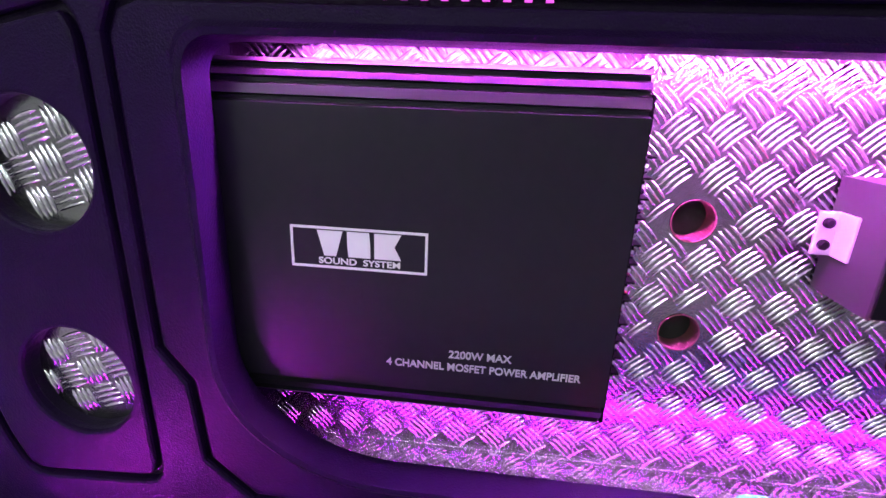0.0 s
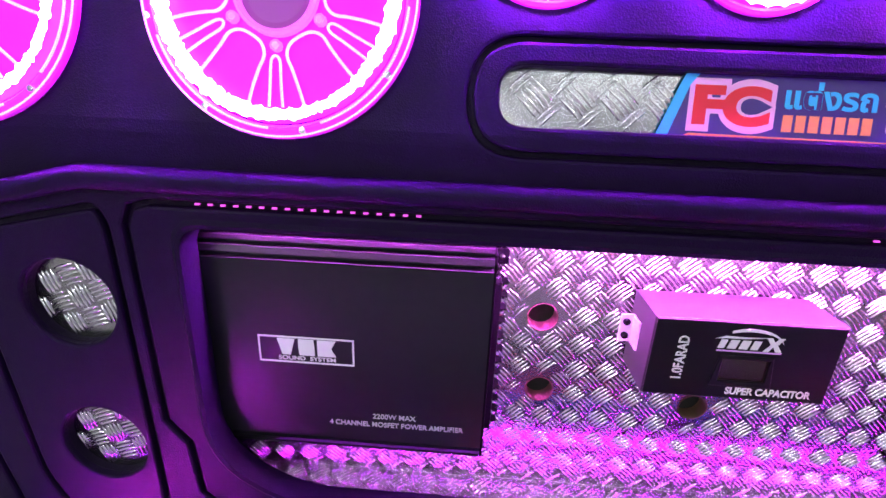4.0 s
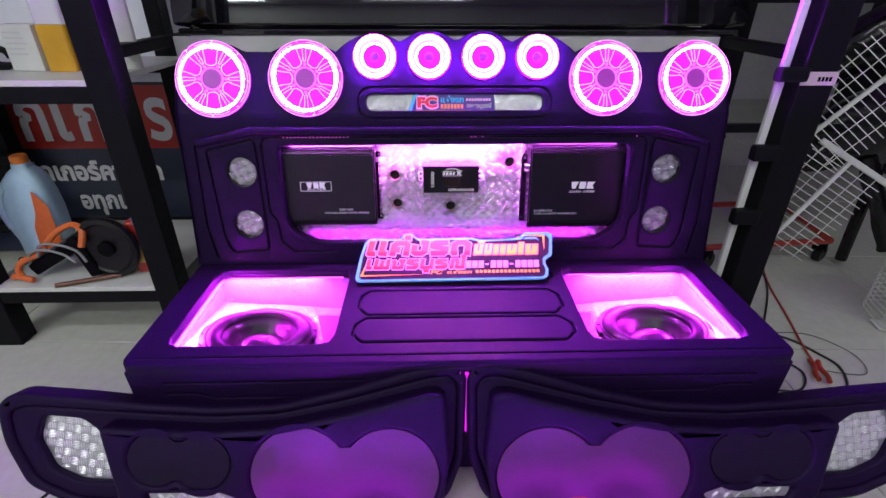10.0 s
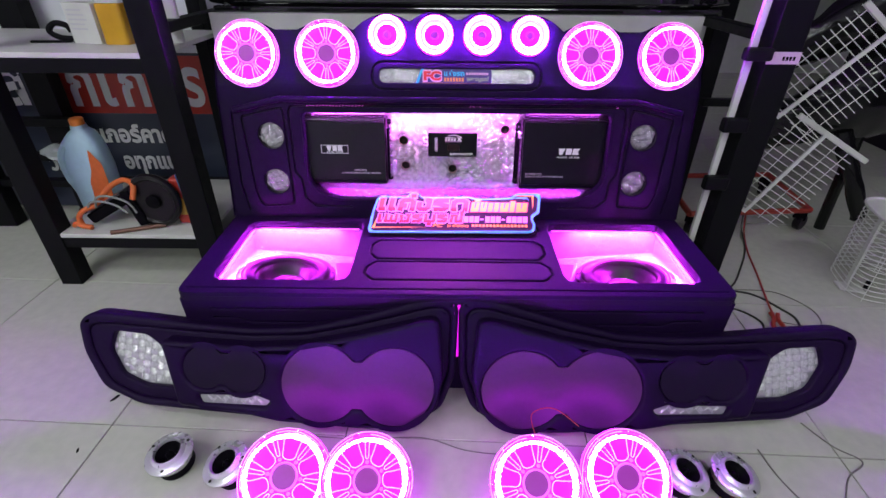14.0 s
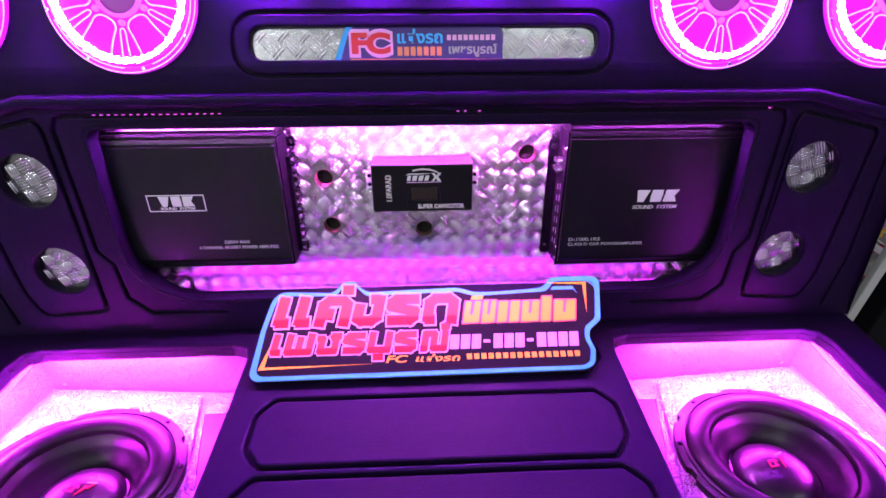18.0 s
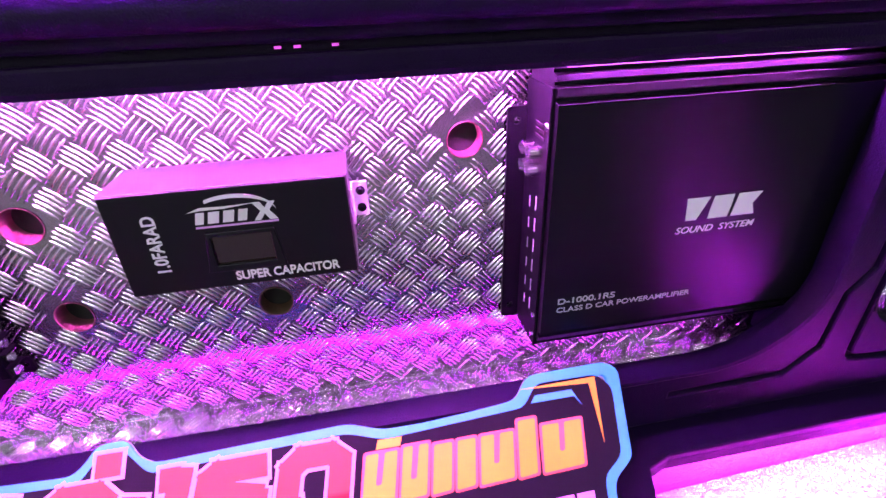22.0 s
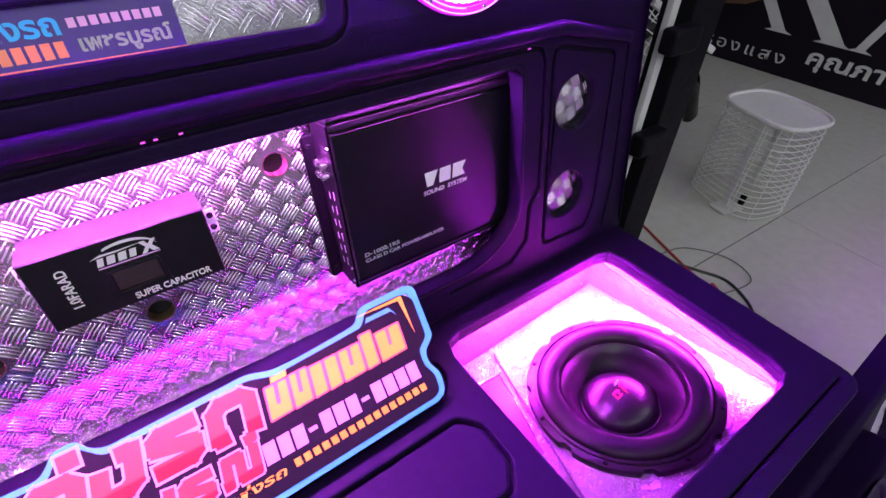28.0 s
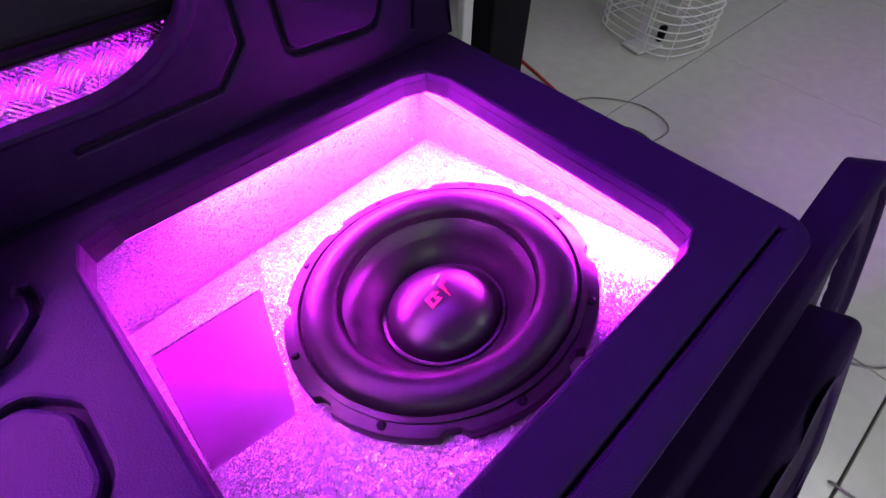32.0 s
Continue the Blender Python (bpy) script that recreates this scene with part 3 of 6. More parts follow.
def subwoofer():
    t = thing("subwoofer", "black subwoofer with a glossy dust cap in its lit bay", "subwoofer", Matrix(), "subwoofers in the box")
    out = []
    for k in range(160):
        a = 2 * math.pi * k / 160
        d = abs(((a / (2 * math.pi) * 8 + 0.5) % 1) - 0.5) / 8 * 2 * math.pi * 0.13
        out.append(((0.130 - (0.005 if d < 0.006 else 0)) * math.cos(a), (0.130 - (0.005 if d < 0.006 else 0)) * math.sin(a)))
    part("flange", plate([out, circle(0, 0, 0.098, 64)], 0.0, 0.010, 0.002), RUBBER, t, "", None, True)
    prof = [(0.1205, 0.009), (0.1205, 0.0122), (0.1165, 0.0132), (0.1155, 0.0105)]
    prof += [(0.0990 + 0.0160 * math.cos(a), 0.0085 + 0.0115 * math.sin(a)) for a in np.linspace(0.15, math.pi - 0.05, 16)]
    prof += [(0.0825, 0.0050), (0.0812, 0.0030)]
    part("surround", lathe(prof, 80), RUBBER, t, "black rubber roll surround", None, True)
    part("cone", lathe([(0.0828, 0.0045), (0.0812, 0.0052), (0.0800, 0.0040), (0.0712, -0.0050), (0.0706, -0.0072), (0.0620, -0.0200), (0.0560, -0.0310), (0.0480, -0.0340)], 80), CONE, t, "black paper cone", None, True)
    dome = [(0.0560, -0.0310), (0.0552, -0.0290), (0.0525, -0.0296)] + [(0.0518 * math.cos(a), -0.0312 + 0.0250 * math.sin(a)) for a in np.linspace(0.08, math.pi / 2, 14)]
    part("dust_cap", lathe(dome, 64), material("glossy_dust_cap", (0.006, 0.005, 0.008), 0.30, 0, 0.15, spec=0.45), t, "glossy black dust cap", None, True)
    em = pose(0.002, 0.004, -0.0130) @ Matrix.Diagonal((0.85, 0.85, 1, 1))
    part("emblem_slash", plate([[(0.002, -0.016), (0.009, 0.000), (0.013, 0.000), (0.017, 0.008), (0.011, 0.004), (0.006, 0.004)]], 0.0018, 0.0072), RED_INK, t, "red flash mark", em)
    part("emblem_mark", plate([[(-0.020, -0.011), (-0.016, 0.003), (-0.003, 0.003), (0.000, -0.003), (-0.006, -0.003), (-0.004, -0.011)], [(-0.0150, -0.008), (-0.0128, -0.001), (-0.008, -0.001), (-0.0095, -0.008)]], 0.0018, 0.0070), DULL_RED_INK, t, "dull red letter mark", em)
    part("emblem_bar", plate([[(0.003, 0.008), (0.018, 0.011), (0.018, 0.0135), (0.003, 0.0105)]], 0.0018, 0.0066), GREY_INK, t, "", em)
    bolt = None
    for k in range(8):
        a = 2 * math.pi * (k + 0.5) / 8
        mm = pose(0.124 * math.cos(a), 0.124 * math.sin(a), 0.0095)
        if bolt is None:
            bolt = part("bolt", lathe([(0.0035, 0), (0.0035, 0.002), (0.002, 0.003), (0, 0.003)], 8), AMP_DARK, t, "", mm)
        else:
            share("bolt", bolt, mm, t)
    return t


sub = subwoofer()
sub.matrix_world = pose(*SUB_AT, LEAN_X, LEAN_Y, 0) @ pose(0, 0, 0.0005, 0, 0, 8) @ Matrix.Scale(0.985, 4)
sub2 = copy_thing(sub, pose(-SUB_AT[0], SUB_AT[1], SUB_AT[2], LEAN_X, -LEAN_Y, 0) @ pose(0, 0, 0.0005, 0, 0, -12))
sub2.scale = (0.985, 0.985, 0.985)

# ---- speaker panel ----
PM = pose(0, 0.527, 0.31, 81.5)
panel = thing("rear_speaker_unit", "tall black vinyl speaker unit with a lit equipment window", "speaker unit", PM)
bumps = ((0.552, 0.023, 0.07), (0.346, 0.021, 0.07), (0.187, 0.040, 0.085), (0.062, 0.046, 0.085))


def top_edge(x):
    x = abs(x)
    h = max(hh * math.cos(min(1.0, abs(x - c) / w) * math.pi / 2) ** 0.8 for c, hh, w in bumps)
    return 0.508 + h


PX = 0.648
BEND_AT, BEND_BY = 0.368, -12.0
BEND = pose(0, BEND_AT, 0) @ pose(0, 0, 0, BEND_BY) @ pose(0, -BEND_AT, 0)


def bent(data):
    """The upper part of a flat panel mesh leans further back."""
    bm = data
    if not isinstance(bm, bmesh.types.BMesh):
        bm = bmesh.new()
        bm.from_mesh(data)
    for y in (BEND_AT - 0.012, BEND_AT - 0.004, BEND_AT + 0.004, BEND_AT + 0.012):
        bmesh.ops.bisect_plane(bm, geom=bm.verts[:] + bm.edges[:] + bm.faces[:], plane_co=(0, y, 0), plane_no=(0, 1, 0))
    for v in bm.verts:
        f = (v.co.y - BEND_AT + 0.012) / 0.024
        if f >= 1:
            v.co = BEND @ v.co
        elif f > 0:
            v.co = v.co.lerp(BEND @ v.co, f * f * 0.5 + 0.5 * f)
    return bm


panel_out = [(-PX - 0.006, 0.0), (PX + 0.006, 0.0)] + rounded([(PX, 0.30), (PX - 0.008, 0.46), (PX - 0.03, 0.500)], 0.02, 3)
panel_out += [(x, top_edge(x)) for x in np.linspace(0.61, -0.61, 110)] + rounded([(-PX + 0.03, 0.500), (-PX + 0.008, 0.46), (-PX, 0.30)], 0.02, 3)
window = rounded([(-0.423, 0.303), (-0.423, 0.100), (-0.36, 0.055), (0.36, 0.055), (0.423, 0.100), (0.423, 0.303)], [0.02, 0.07, 0.06, 0.06, 0.07, 0.02], 10)
ports = [(-0.5135, 0.236), (-0.5135, 0.1065), (0.5165, 0.238), (0.5105, 0.1085)]
port_loops = [circle(x, y, 0.0355, 48) for x, y in ports]
strip = rounded([(-0.2085, 0.378), (0.2035, 0.378), (0.2035, 0.415), (-0.2085, 0.415)], 0.018, 8)
gr_strip = rounded([(-0.226, 0.361), (0.220, 0.361), (0.220, 0.430), (-0.226, 0.430)], 0.034, 10)
gr_win = [(-0.30, 0.033), (-0.407, 0.035), (-0.435, 0.061), (-0.439, 0.114), (-0.456, 0.136), (-0.458, 0.300), (-0.452, 0.313), (-0.44, 0.317), (0.44, 0.317), (0.452, 0.313), (0.458, 0.300), (0.456, 0.136), (0.439, 0.114), (0.435, 0.061), (0.407, 0.035), (0.30, 0.033)]
gr_port = rounded([(-0.588, 0.288), (-0.478, 0.313), (-0.472, 0.300), (-0.469, 0.040), (-0.560, 0.034), (-0.575, 0.07)], [0.01, 0.006, 0.006, 0.012, 0.012, 0.02], 3)
gr_edge = [(-0.602, 0.02), (-0.615, 0.10), (-0.612, 0.300), (-0.48, 0.332), (0.48, 0.332), (0.612, 0.300), (0.615, 0.10), (0.602, 0.02)]
slots = [*slot(gr_strip, 0.004, True), *slot(gr_win, 0.0045), *slot(gr_port, 0.0045, True), *slot(mirror(gr_port), 0.0045, True), *slot(gr_edge[:3], 0.004), *slot(gr_edge[-3:], 0.004)]
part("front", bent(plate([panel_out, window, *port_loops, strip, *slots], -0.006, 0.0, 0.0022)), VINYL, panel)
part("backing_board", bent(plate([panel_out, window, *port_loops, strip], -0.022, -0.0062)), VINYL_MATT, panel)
shell = []
for k in range(len(panel_out)):
    shell.append(panel_out[k])
bm = bmesh.new()
ra = [bm.verts.new((x, y, -0.0065)) for x, y in shell]
rb = [bm.verts.new((x * 0.985, y, -0.105)) for x, y in shell]
for k in range(len(shell)):
    bm.faces.new((ra[k - 1], ra[k], rb[k], rb[k - 1]))
bm.faces.new(rb)
bmesh.ops.recalc_face_normals(bm, faces=bm.faces[:])
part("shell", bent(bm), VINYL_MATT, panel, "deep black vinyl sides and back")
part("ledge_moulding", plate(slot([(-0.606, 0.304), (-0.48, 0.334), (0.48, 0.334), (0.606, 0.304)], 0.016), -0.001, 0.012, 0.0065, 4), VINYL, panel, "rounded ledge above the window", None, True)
# window liner
bm = bmesh.new()
wl = [(x, y) for x, y in window]
rows = []
for dz, grow in ((0.0, 0.004), (0.0025, 0.001), (0.0018, -0.002), (-0.004, -0.003), (-0.0195, -0.003), (-0.0235, 0.004)):
    rows.append([bm.verts.new((x * (1 + grow / 0.42), 0.18 + (y - 0.18) * (1 + grow / 0.12), dz)) for x, y in wl])
for a, b in zip(rows, rows[1:]):
    for k in range(len(wl)):
        bm.faces.new((a[k - 1], a[k], b[k], b[k - 1]))
bmesh.ops.recalc_face_normals(bm, faces=bm.faces[:])
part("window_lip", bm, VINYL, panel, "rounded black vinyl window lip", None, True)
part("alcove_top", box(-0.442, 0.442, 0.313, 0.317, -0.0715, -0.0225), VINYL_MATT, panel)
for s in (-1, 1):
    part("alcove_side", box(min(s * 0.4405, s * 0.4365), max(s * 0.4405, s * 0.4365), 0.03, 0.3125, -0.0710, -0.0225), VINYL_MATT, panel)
back = [(-0.44, 0.028), (0.44, 0.028), (0.44, 0.32), (-0.44, 0.32)]
holes = [(-0.1532, 0.2126, 0.0128), (-0.1484, 0.1389, 0.0125), (0.1423, 0.2446, 0.0128), (-0.0088, 0.1302, 0.0125)]
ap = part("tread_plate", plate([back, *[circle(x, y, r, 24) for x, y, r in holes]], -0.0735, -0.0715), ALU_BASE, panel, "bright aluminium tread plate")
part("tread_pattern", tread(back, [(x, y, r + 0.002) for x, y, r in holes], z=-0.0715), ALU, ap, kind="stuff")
RAW_BOARD = material("raw_board_edge", (0.11, 0.035, 0.04), 0.7, 0, 0.25, 90)
for (x, y, r), mt in zip(holes, (RAW_BOARD, RAW_BOARD, RAW_BOARD, WOOD_HOLE)):
    hole = part("cable_hole", lathe([(r + 0.0006, 0.0002), (r + 0.0001, 0.0004), (r - 0.0004, -0.0002), (r - 0.0006, -0.014)], 24), mt, ap, "cut edge of the board", pose(x, y, -0.0710))
    # Disc painted with the darkness at the back of the hole.
    part("hole_back", lathe([(r - 0.0010, -0.0139), (0, -0.0139)], 24), HOLE_SHADE, hole)
ledge = plate([[(-0.434, 0.0), (0.434, 0.0), (0.434, 0.0475), (-0.434, 0.0475)]], -0.002, 0.0)
lm = pose(0, 0.0300, -0.0235, -90, 0, 0)
# Ledge sheet darkened too, so painted gap shade sets off the bars.
LEDGE_ALU = material("ledge_sheet_gap_shade", (0.36, 0.36, 0.37), 0.25, 1.0, 0.15, 140, 0.05, 500)
lp = part("tread_ledge", ledge, LEDGE_ALU, panel, "bright aluminium tread ledge", lm)
part("tread_pattern", tread([(-0.434, 0.0), (0.434, 0.0), (0.434, 0.0465), (-0.434, 0.0465)], z=0.0), ALU, lp, kind="stuff")
part("fold_edge", box(-0.432, 0.432, 0.0303, 0.0318, -0.0712, -0.0696, 0.0005), ALU, panel, "bright folded sheet edge")
for (x, y), lpn in zip(ports, port_loops):
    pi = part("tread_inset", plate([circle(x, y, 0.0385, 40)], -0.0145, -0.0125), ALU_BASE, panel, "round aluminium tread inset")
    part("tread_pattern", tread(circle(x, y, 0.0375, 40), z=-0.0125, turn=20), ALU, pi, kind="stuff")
    part("port_wall", lathe([(0.0375, 0.0), (0.0365, -0.002), (0.0358, -0.006), (0.0365, -0.02)], 40), VINYL, panel, "", pose(x, y, -0.001), True)
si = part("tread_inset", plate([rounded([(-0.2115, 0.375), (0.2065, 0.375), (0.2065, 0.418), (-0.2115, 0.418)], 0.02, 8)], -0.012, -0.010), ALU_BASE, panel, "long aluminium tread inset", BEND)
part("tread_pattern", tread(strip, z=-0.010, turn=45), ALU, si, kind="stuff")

# light strip hidden above the window
ls = part("light_strip", box(-0.40, 0.40, 0.3075, 0.3090, -0.034, -0.027), AMP_DARK, panel, "light strip behind the window lip")
chip = None
for k in range(58):
    mm = pose(-0.385 + 0.0135 * k, 0.3066, -0.0305)
    if chip is None:
        chip = part("led_chip", box(-0.0025, 0.0025, -0.0008, 0.0008, -0.0025, 0.0025), LED_DOT, ls, "pink led chip", mm)
    else:
        share("led_chip", chip, mm, ls)
for u, length, watts in ((-0.30, 0.20, 1.6), (0.0, 0.37, 9.0), (0.30, 0.20, 1.6)):
    area_lamp("window_glow", PM @ look((u, 0.3048, -0.0262), (u, 0.20, -0.030)), length, 0.005, watts, LED_WINDOW)
part("light_strip", box(-0.395, 0.395, 0.0440, 0.0470, -0.0250, -0.0237), LED_DOT, panel, "pink light strip behind the lower lip")
area_lamp("window_glow", PM @ look((0.0, 0.0455, -0.0258), (0.0, 0.0440, -0.0660)), 0.78, 0.003, 0.22, LED_HOT_PINK)
dot = None
for k in range(18):
    mm = pose(-0.405 + 0.0088 * k, 0.3175, -0.0015)
    if dot is None:
        dot = part("led_chip", box(-0.0016, 0.0016, -0.0006, 0.0006, -0.001, 0.0005), LED_CHIP, panel, "", mm)
    else:
        share("led_chip", dot, mm, panel)
for u in (0.036, 0.045, 0.063, 0.433):
    share("led_chip", dot, pose(u, 0.3175, -0.0015), panel)


def lit_speaker():
    t = thing("speaker", "round speaker with a glowing magenta wheel-spoked grille", "speaker", Matrix(), "lit round speakers")
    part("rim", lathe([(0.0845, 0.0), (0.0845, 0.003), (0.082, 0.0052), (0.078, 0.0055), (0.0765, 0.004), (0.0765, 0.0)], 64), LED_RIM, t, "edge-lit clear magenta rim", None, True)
    bm = bmesh.new()
    n, mseg = 240, 6
    grid = []
    rnd = random.Random(11)
    fray = [rnd.uniform(-1, 1) for _ in range(n)]
    for k in range(n):
        a = 2 * math.pi * k / n
        r = 0.0040 + 0.0011 * math.sin(2 * a + 0.7) + 0.0005 * math.cos(k * 2 * math.pi / 5) + 0.0007 * fray[k]
        c0 = 0.0700 + 0.0006 * math.sin(3 * a) + 0.0005 * fray[(k * 7) % n]
        grid.append([bm.verts.new(((c0 + r * math.cos(2 * math.pi * j / mseg)) * math.cos(a), (c0 + r * math.cos(2 * math.pi * j / mseg)) * math.sin(a), 0.0085 + 0.6 * r * math.sin(2 * math.pi * j / mseg))) for j in range(mseg)])
    for k in range(n):
        for j in range(mseg):
            bm.faces.new((grid[k - 1][j], grid[k][j], grid[k][(j + 1) % mseg], grid[k - 1][(j + 1) % mseg]))
    bmesh.ops.recalc_face_normals(bm, faces=bm.faces[:])
    part("led_ring", bm, LED_RING, t, "glowing white-pink light ring", None, True)
    part("grille_plate", lathe([(0.0755, 0.003), (0.066, 0.004), (0.03, 0.005), (0.0, 0.005)], 48), LED_PLATE, t, "glowing magenta acrylic plate")
    spoke = pane = None
    slot_line = [Vector(p) for p in ((0.0660, -0.0042, 0.0075), (0.0520, -0.0033, 0.0080), (0.0410, -0.0029, 0.0080), (0.0375, -0.0018, 0.0080), (0.0365, 0.0, 0.0080))]
    slot_line += [Vector((p.x, -p.y, p.z)) for p in slot_line[-2::-1]]
    arch = [Vector(p) for p in ((0.0640, -0.0172, 0.0070), (0.0540, -0.0150, 0.0078), (0.0430, -0.0132, 0.0080), (0.0350, -0.0122, 0.0080), (0.0300, -0.0075, 0.0080), (0.0288, 0.0, 0.0080))]
    arch += [Vector((p.x, -p.y, p.z)) for p in arch[-2::-1]]
    for k in range(6):
        mm = pose(0, 0, 0, 0, 0, 30 + 60 * k)
        m2 = pose(0, 0, 0, 0, 0, 60 * k)
        if spoke is None:
            spoke = part("spoke", tube(smooth_path(slot_line, 4), 0.0009, 5), LED_EDGE, t, "", mm, True)
            pane = part("spoke_window", tube(smooth_path(arch, 4), 0.0010, 5), LED_EDGE, t, "", m2, True)
        else:
            share("spoke", spoke, mm, t)
            share("spoke_window", pane, m2, t)
    part("rim_line", tube([Vector((0.0832 * math.cos(a), 0.0832 * math.sin(a), 0.0052)) for a in np.linspace(0, 2 * math.pi, 73)[:-1]], 0.0007, 5, True), LED_EDGE, t, "bright edge of the clear rim", None, True)
    arc_line = None
    for k in range(4):
        mm = pose(0, 0, 0, 0, 0, 20 + 90 * k)
        if arc_line is None:
            arc_line = part("rim_slot", tube([Vector((0.0785 * math.cos(a), 0.0785 * math.sin(a), 0.0058)) for a in np.linspace(0, 1.15, 20)], 0.0008, 5), LED_EDGE, t, "", mm, True)
        else:
            share("rim_slot", arc_line, mm, t)
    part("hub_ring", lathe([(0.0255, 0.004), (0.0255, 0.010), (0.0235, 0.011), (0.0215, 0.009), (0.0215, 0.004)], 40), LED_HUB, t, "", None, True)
    part("hub_cap", lathe([(0.0215, 0.0075), (0.018, 0.008), (0.0, 0.0075)], 32), HUB_CAP, t, "hub cap, purple light put in as glow")
    bolt = None
    for k in range(6):
        a = math.pi / 6 + math.pi / 3 * k
        mm = pose(0.0305 * math.cos(a), 0.0305 * math.sin(a), 0.0045)
        if bolt is None:
            # Bolt heads glow too, in place of light caught from the ring.
            bolt = part("bolt", lathe([(0.0036, 0), (0.0036, 0.004), (0.0028, 0.005), (0.0022, 0.004), (0, 0.004)], 10), LED_HUB, t, "", mm, True)
        else:
            share("bolt", bolt, mm, t)
    screw = None
    for k in range(8):
        a = math.pi / 4 * k + 0.2
        mm = pose(0.0805 * math.cos(a), 0.0805 * math.sin(a), 0.0050)
        if screw is None:
            screw = part("screw", lathe([(0.0026, 0), (0.0022, 0.0022), (0, 0.0024)], 8), STEEL, t, "", mm)
        else:
            share("screw", screw, mm, t)
    return t


spk = lit_speaker()
spk.matrix_world = PM @ BEND @ pose(-0.5515, 0.4470, 0.001, 0, 0, 30)
for x, tw in ((-0.343, 0), (0.345, 0), (0.554, 10)):
    copy_thing(spk, PM @ BEND @ pose(x, 0.4480, 0.001, 0, 0, tw))


def lit_tweeter():
    t = thing("tweeter", "round tweeter with a glowing white-pink ring and magenta horn", "tweeter", Matrix(), "lit tweeters")
    bm = bmesh.new()
    n, mseg = 96, 6
    grid = []
    for k in range(n):
        a = 2 * math.pi * k / n
        r = 0.0042 + 0.0009 * math.cos(k * 2 * math.pi / 3)
        grid.append([bm.verts.new(((0.0425 + r * math.cos(2 * math.pi * j / mseg)) * math.cos(a), (0.0425 + r * math.cos(2 * math.pi * j / mseg)) * math.sin(a), 0.009 + 0.6 * r * math.sin(2 * math.pi * j / mseg))) for j in range(mseg)])
    for k in range(n):
        for j in range(mseg):
            bm.faces.new((grid[k - 1][j], grid[k][j], grid[k][(j + 1) % mseg], grid[k - 1][(j + 1) % mseg]))
    bmesh.ops.recalc_face_normals(bm, faces=bm.faces[:])
    part("led_ring", bm, LED_RING, t, "glowing white-pink light ring", None, True)
    part("rim", lathe([(0.050, 0), (0.050, 0.003), (0.048, 0.0045), (0.046, 0.003), (0.046, 0)], 48), LED_RIM, t, "", None, True)
    part("horn", lathe([(0.0375, 0.010), (0.034, 0.007), (0.030, 0.003), (0.0285, 0.001)], 48), LED_BAND, t, "horn flare, lilac light put in as glow", None, True)
    # This glowing ring stands for the LED ring's reflection in the horn.
    part("ring_reflection", lathe([(0.0305, 0.002), (0.0295, 0.0042), (0.0275, 0.0042), (0.0265, 0.001)], 48), LED_RING, t, "", None, True)
    # Throat glows in place of the magenta light falling into it.
    part("throat", lathe([(0.0272, 0.002), (0.0235, 0.0008), (0.017, 0.0004), (0.0, 0.0004)], 40), LED_PLATE, t, "horn throat, magenta light put in as glow", None, True)
    part("bullet", lathe([(0.0115, 0.0005), (0.0112, 0.0030), (0.009, 0.0050), (0.005, 0.0065), (0.0, 0.007)], 24), HUB_CAP, t, "phase plug, purple light put in as glow", None, True)
    return t


twt = lit_tweeter()
twt.matrix_world = PM @ BEND @ pose(-0.185, 0.4953, 0.001)
for x in (-0.0615, 0.062, 0.186):
    copy_thing(twt, PM @ BEND @ pose(x, 0.4953, 0.001, 0, 0, 40 * x))

# ---- equipment in the window ----
ALONG = Matrix(((0, 0, 1, 0), (1, 0, 0, 0), (0, 1, 0, 0), (0, 0, 0, 1)))


def amp_profile(h, t):
    top = [(h, t - 0.010), (h - 0.002, t - 0.008), (h - 0.003, t - 0.012), (h - 0.005, t - 0.012), (h - 0.006, t - 0.0065), (h - 0.009, t - 0.005), (h - 0.010, t - 0.009),
           (h - 0.012, t - 0.009), (h - 0.013, t - 0.0035), (h - 0.018, t - 0.002), (h - 0.019, t - 0.006), (h - 0.021, t - 0.006), (h - 0.022, t)]
    low = [(0.017, t), (0.016, t - 0.005), (0.013, t - 0.005), (0.012, t - 0.002), (0.007, t - 0.004), (0.006, t - 0.009), (0.003, t - 0.009), (0.002, t - 0.007), (0.0, t - 0.009)]
    return [(0.0, 0.0), (h, 0.0)] + top + low


def brand_blocks(w, h, z):
    """Three plain blocks in place of the maker's mark, as outlines."""
    s = w / 3
    a = [(-w / 2, h / 2), (-w / 2 + 0.92 * s, h / 2), (-w / 2 + 0.66 * s, -h / 2), (-w / 2 + 0.24 * s, -h / 2)]
    b = [(-0.42 * s, h / 2), (0.36 * s, h / 2), (0.40 * s, 0.05 * h), (0.40 * s, -h / 2), (-0.38 * s, -h / 2), (-0.42 * s, -0.05 * h)]
    c = [(w / 2 - 0.95 * s, h / 2), (w / 2, h / 2), (w / 2 - 0.24 * s, 0), (w / 2, -h / 2), (w / 2 - 0.95 * s, -h / 2)]
    return a, b, c


def amplifier(width, h, t, skin, label):
    am = thing("amplifier", label, "amplifier", Matrix(), "car amplifiers in the window")
    part("heat_sink", plate([amp_profile(h, t)], 0, width), skin, am, "black finned aluminium case", ALONG)
    return am


T = 0.0490
amp = amplifier(0.225, 0.1995, T, AMP_MATT, "black finned four-channel car amplifier on the tread plate")
amp.matrix_world = PM @ pose(-0.4265, 0.0945, -0.0698)
part("end_plate", box(0.2252, 0.2275, 0.002, 0.1885, 0.001, T - 0.006, 0.0006), AMP_DARK, amp)
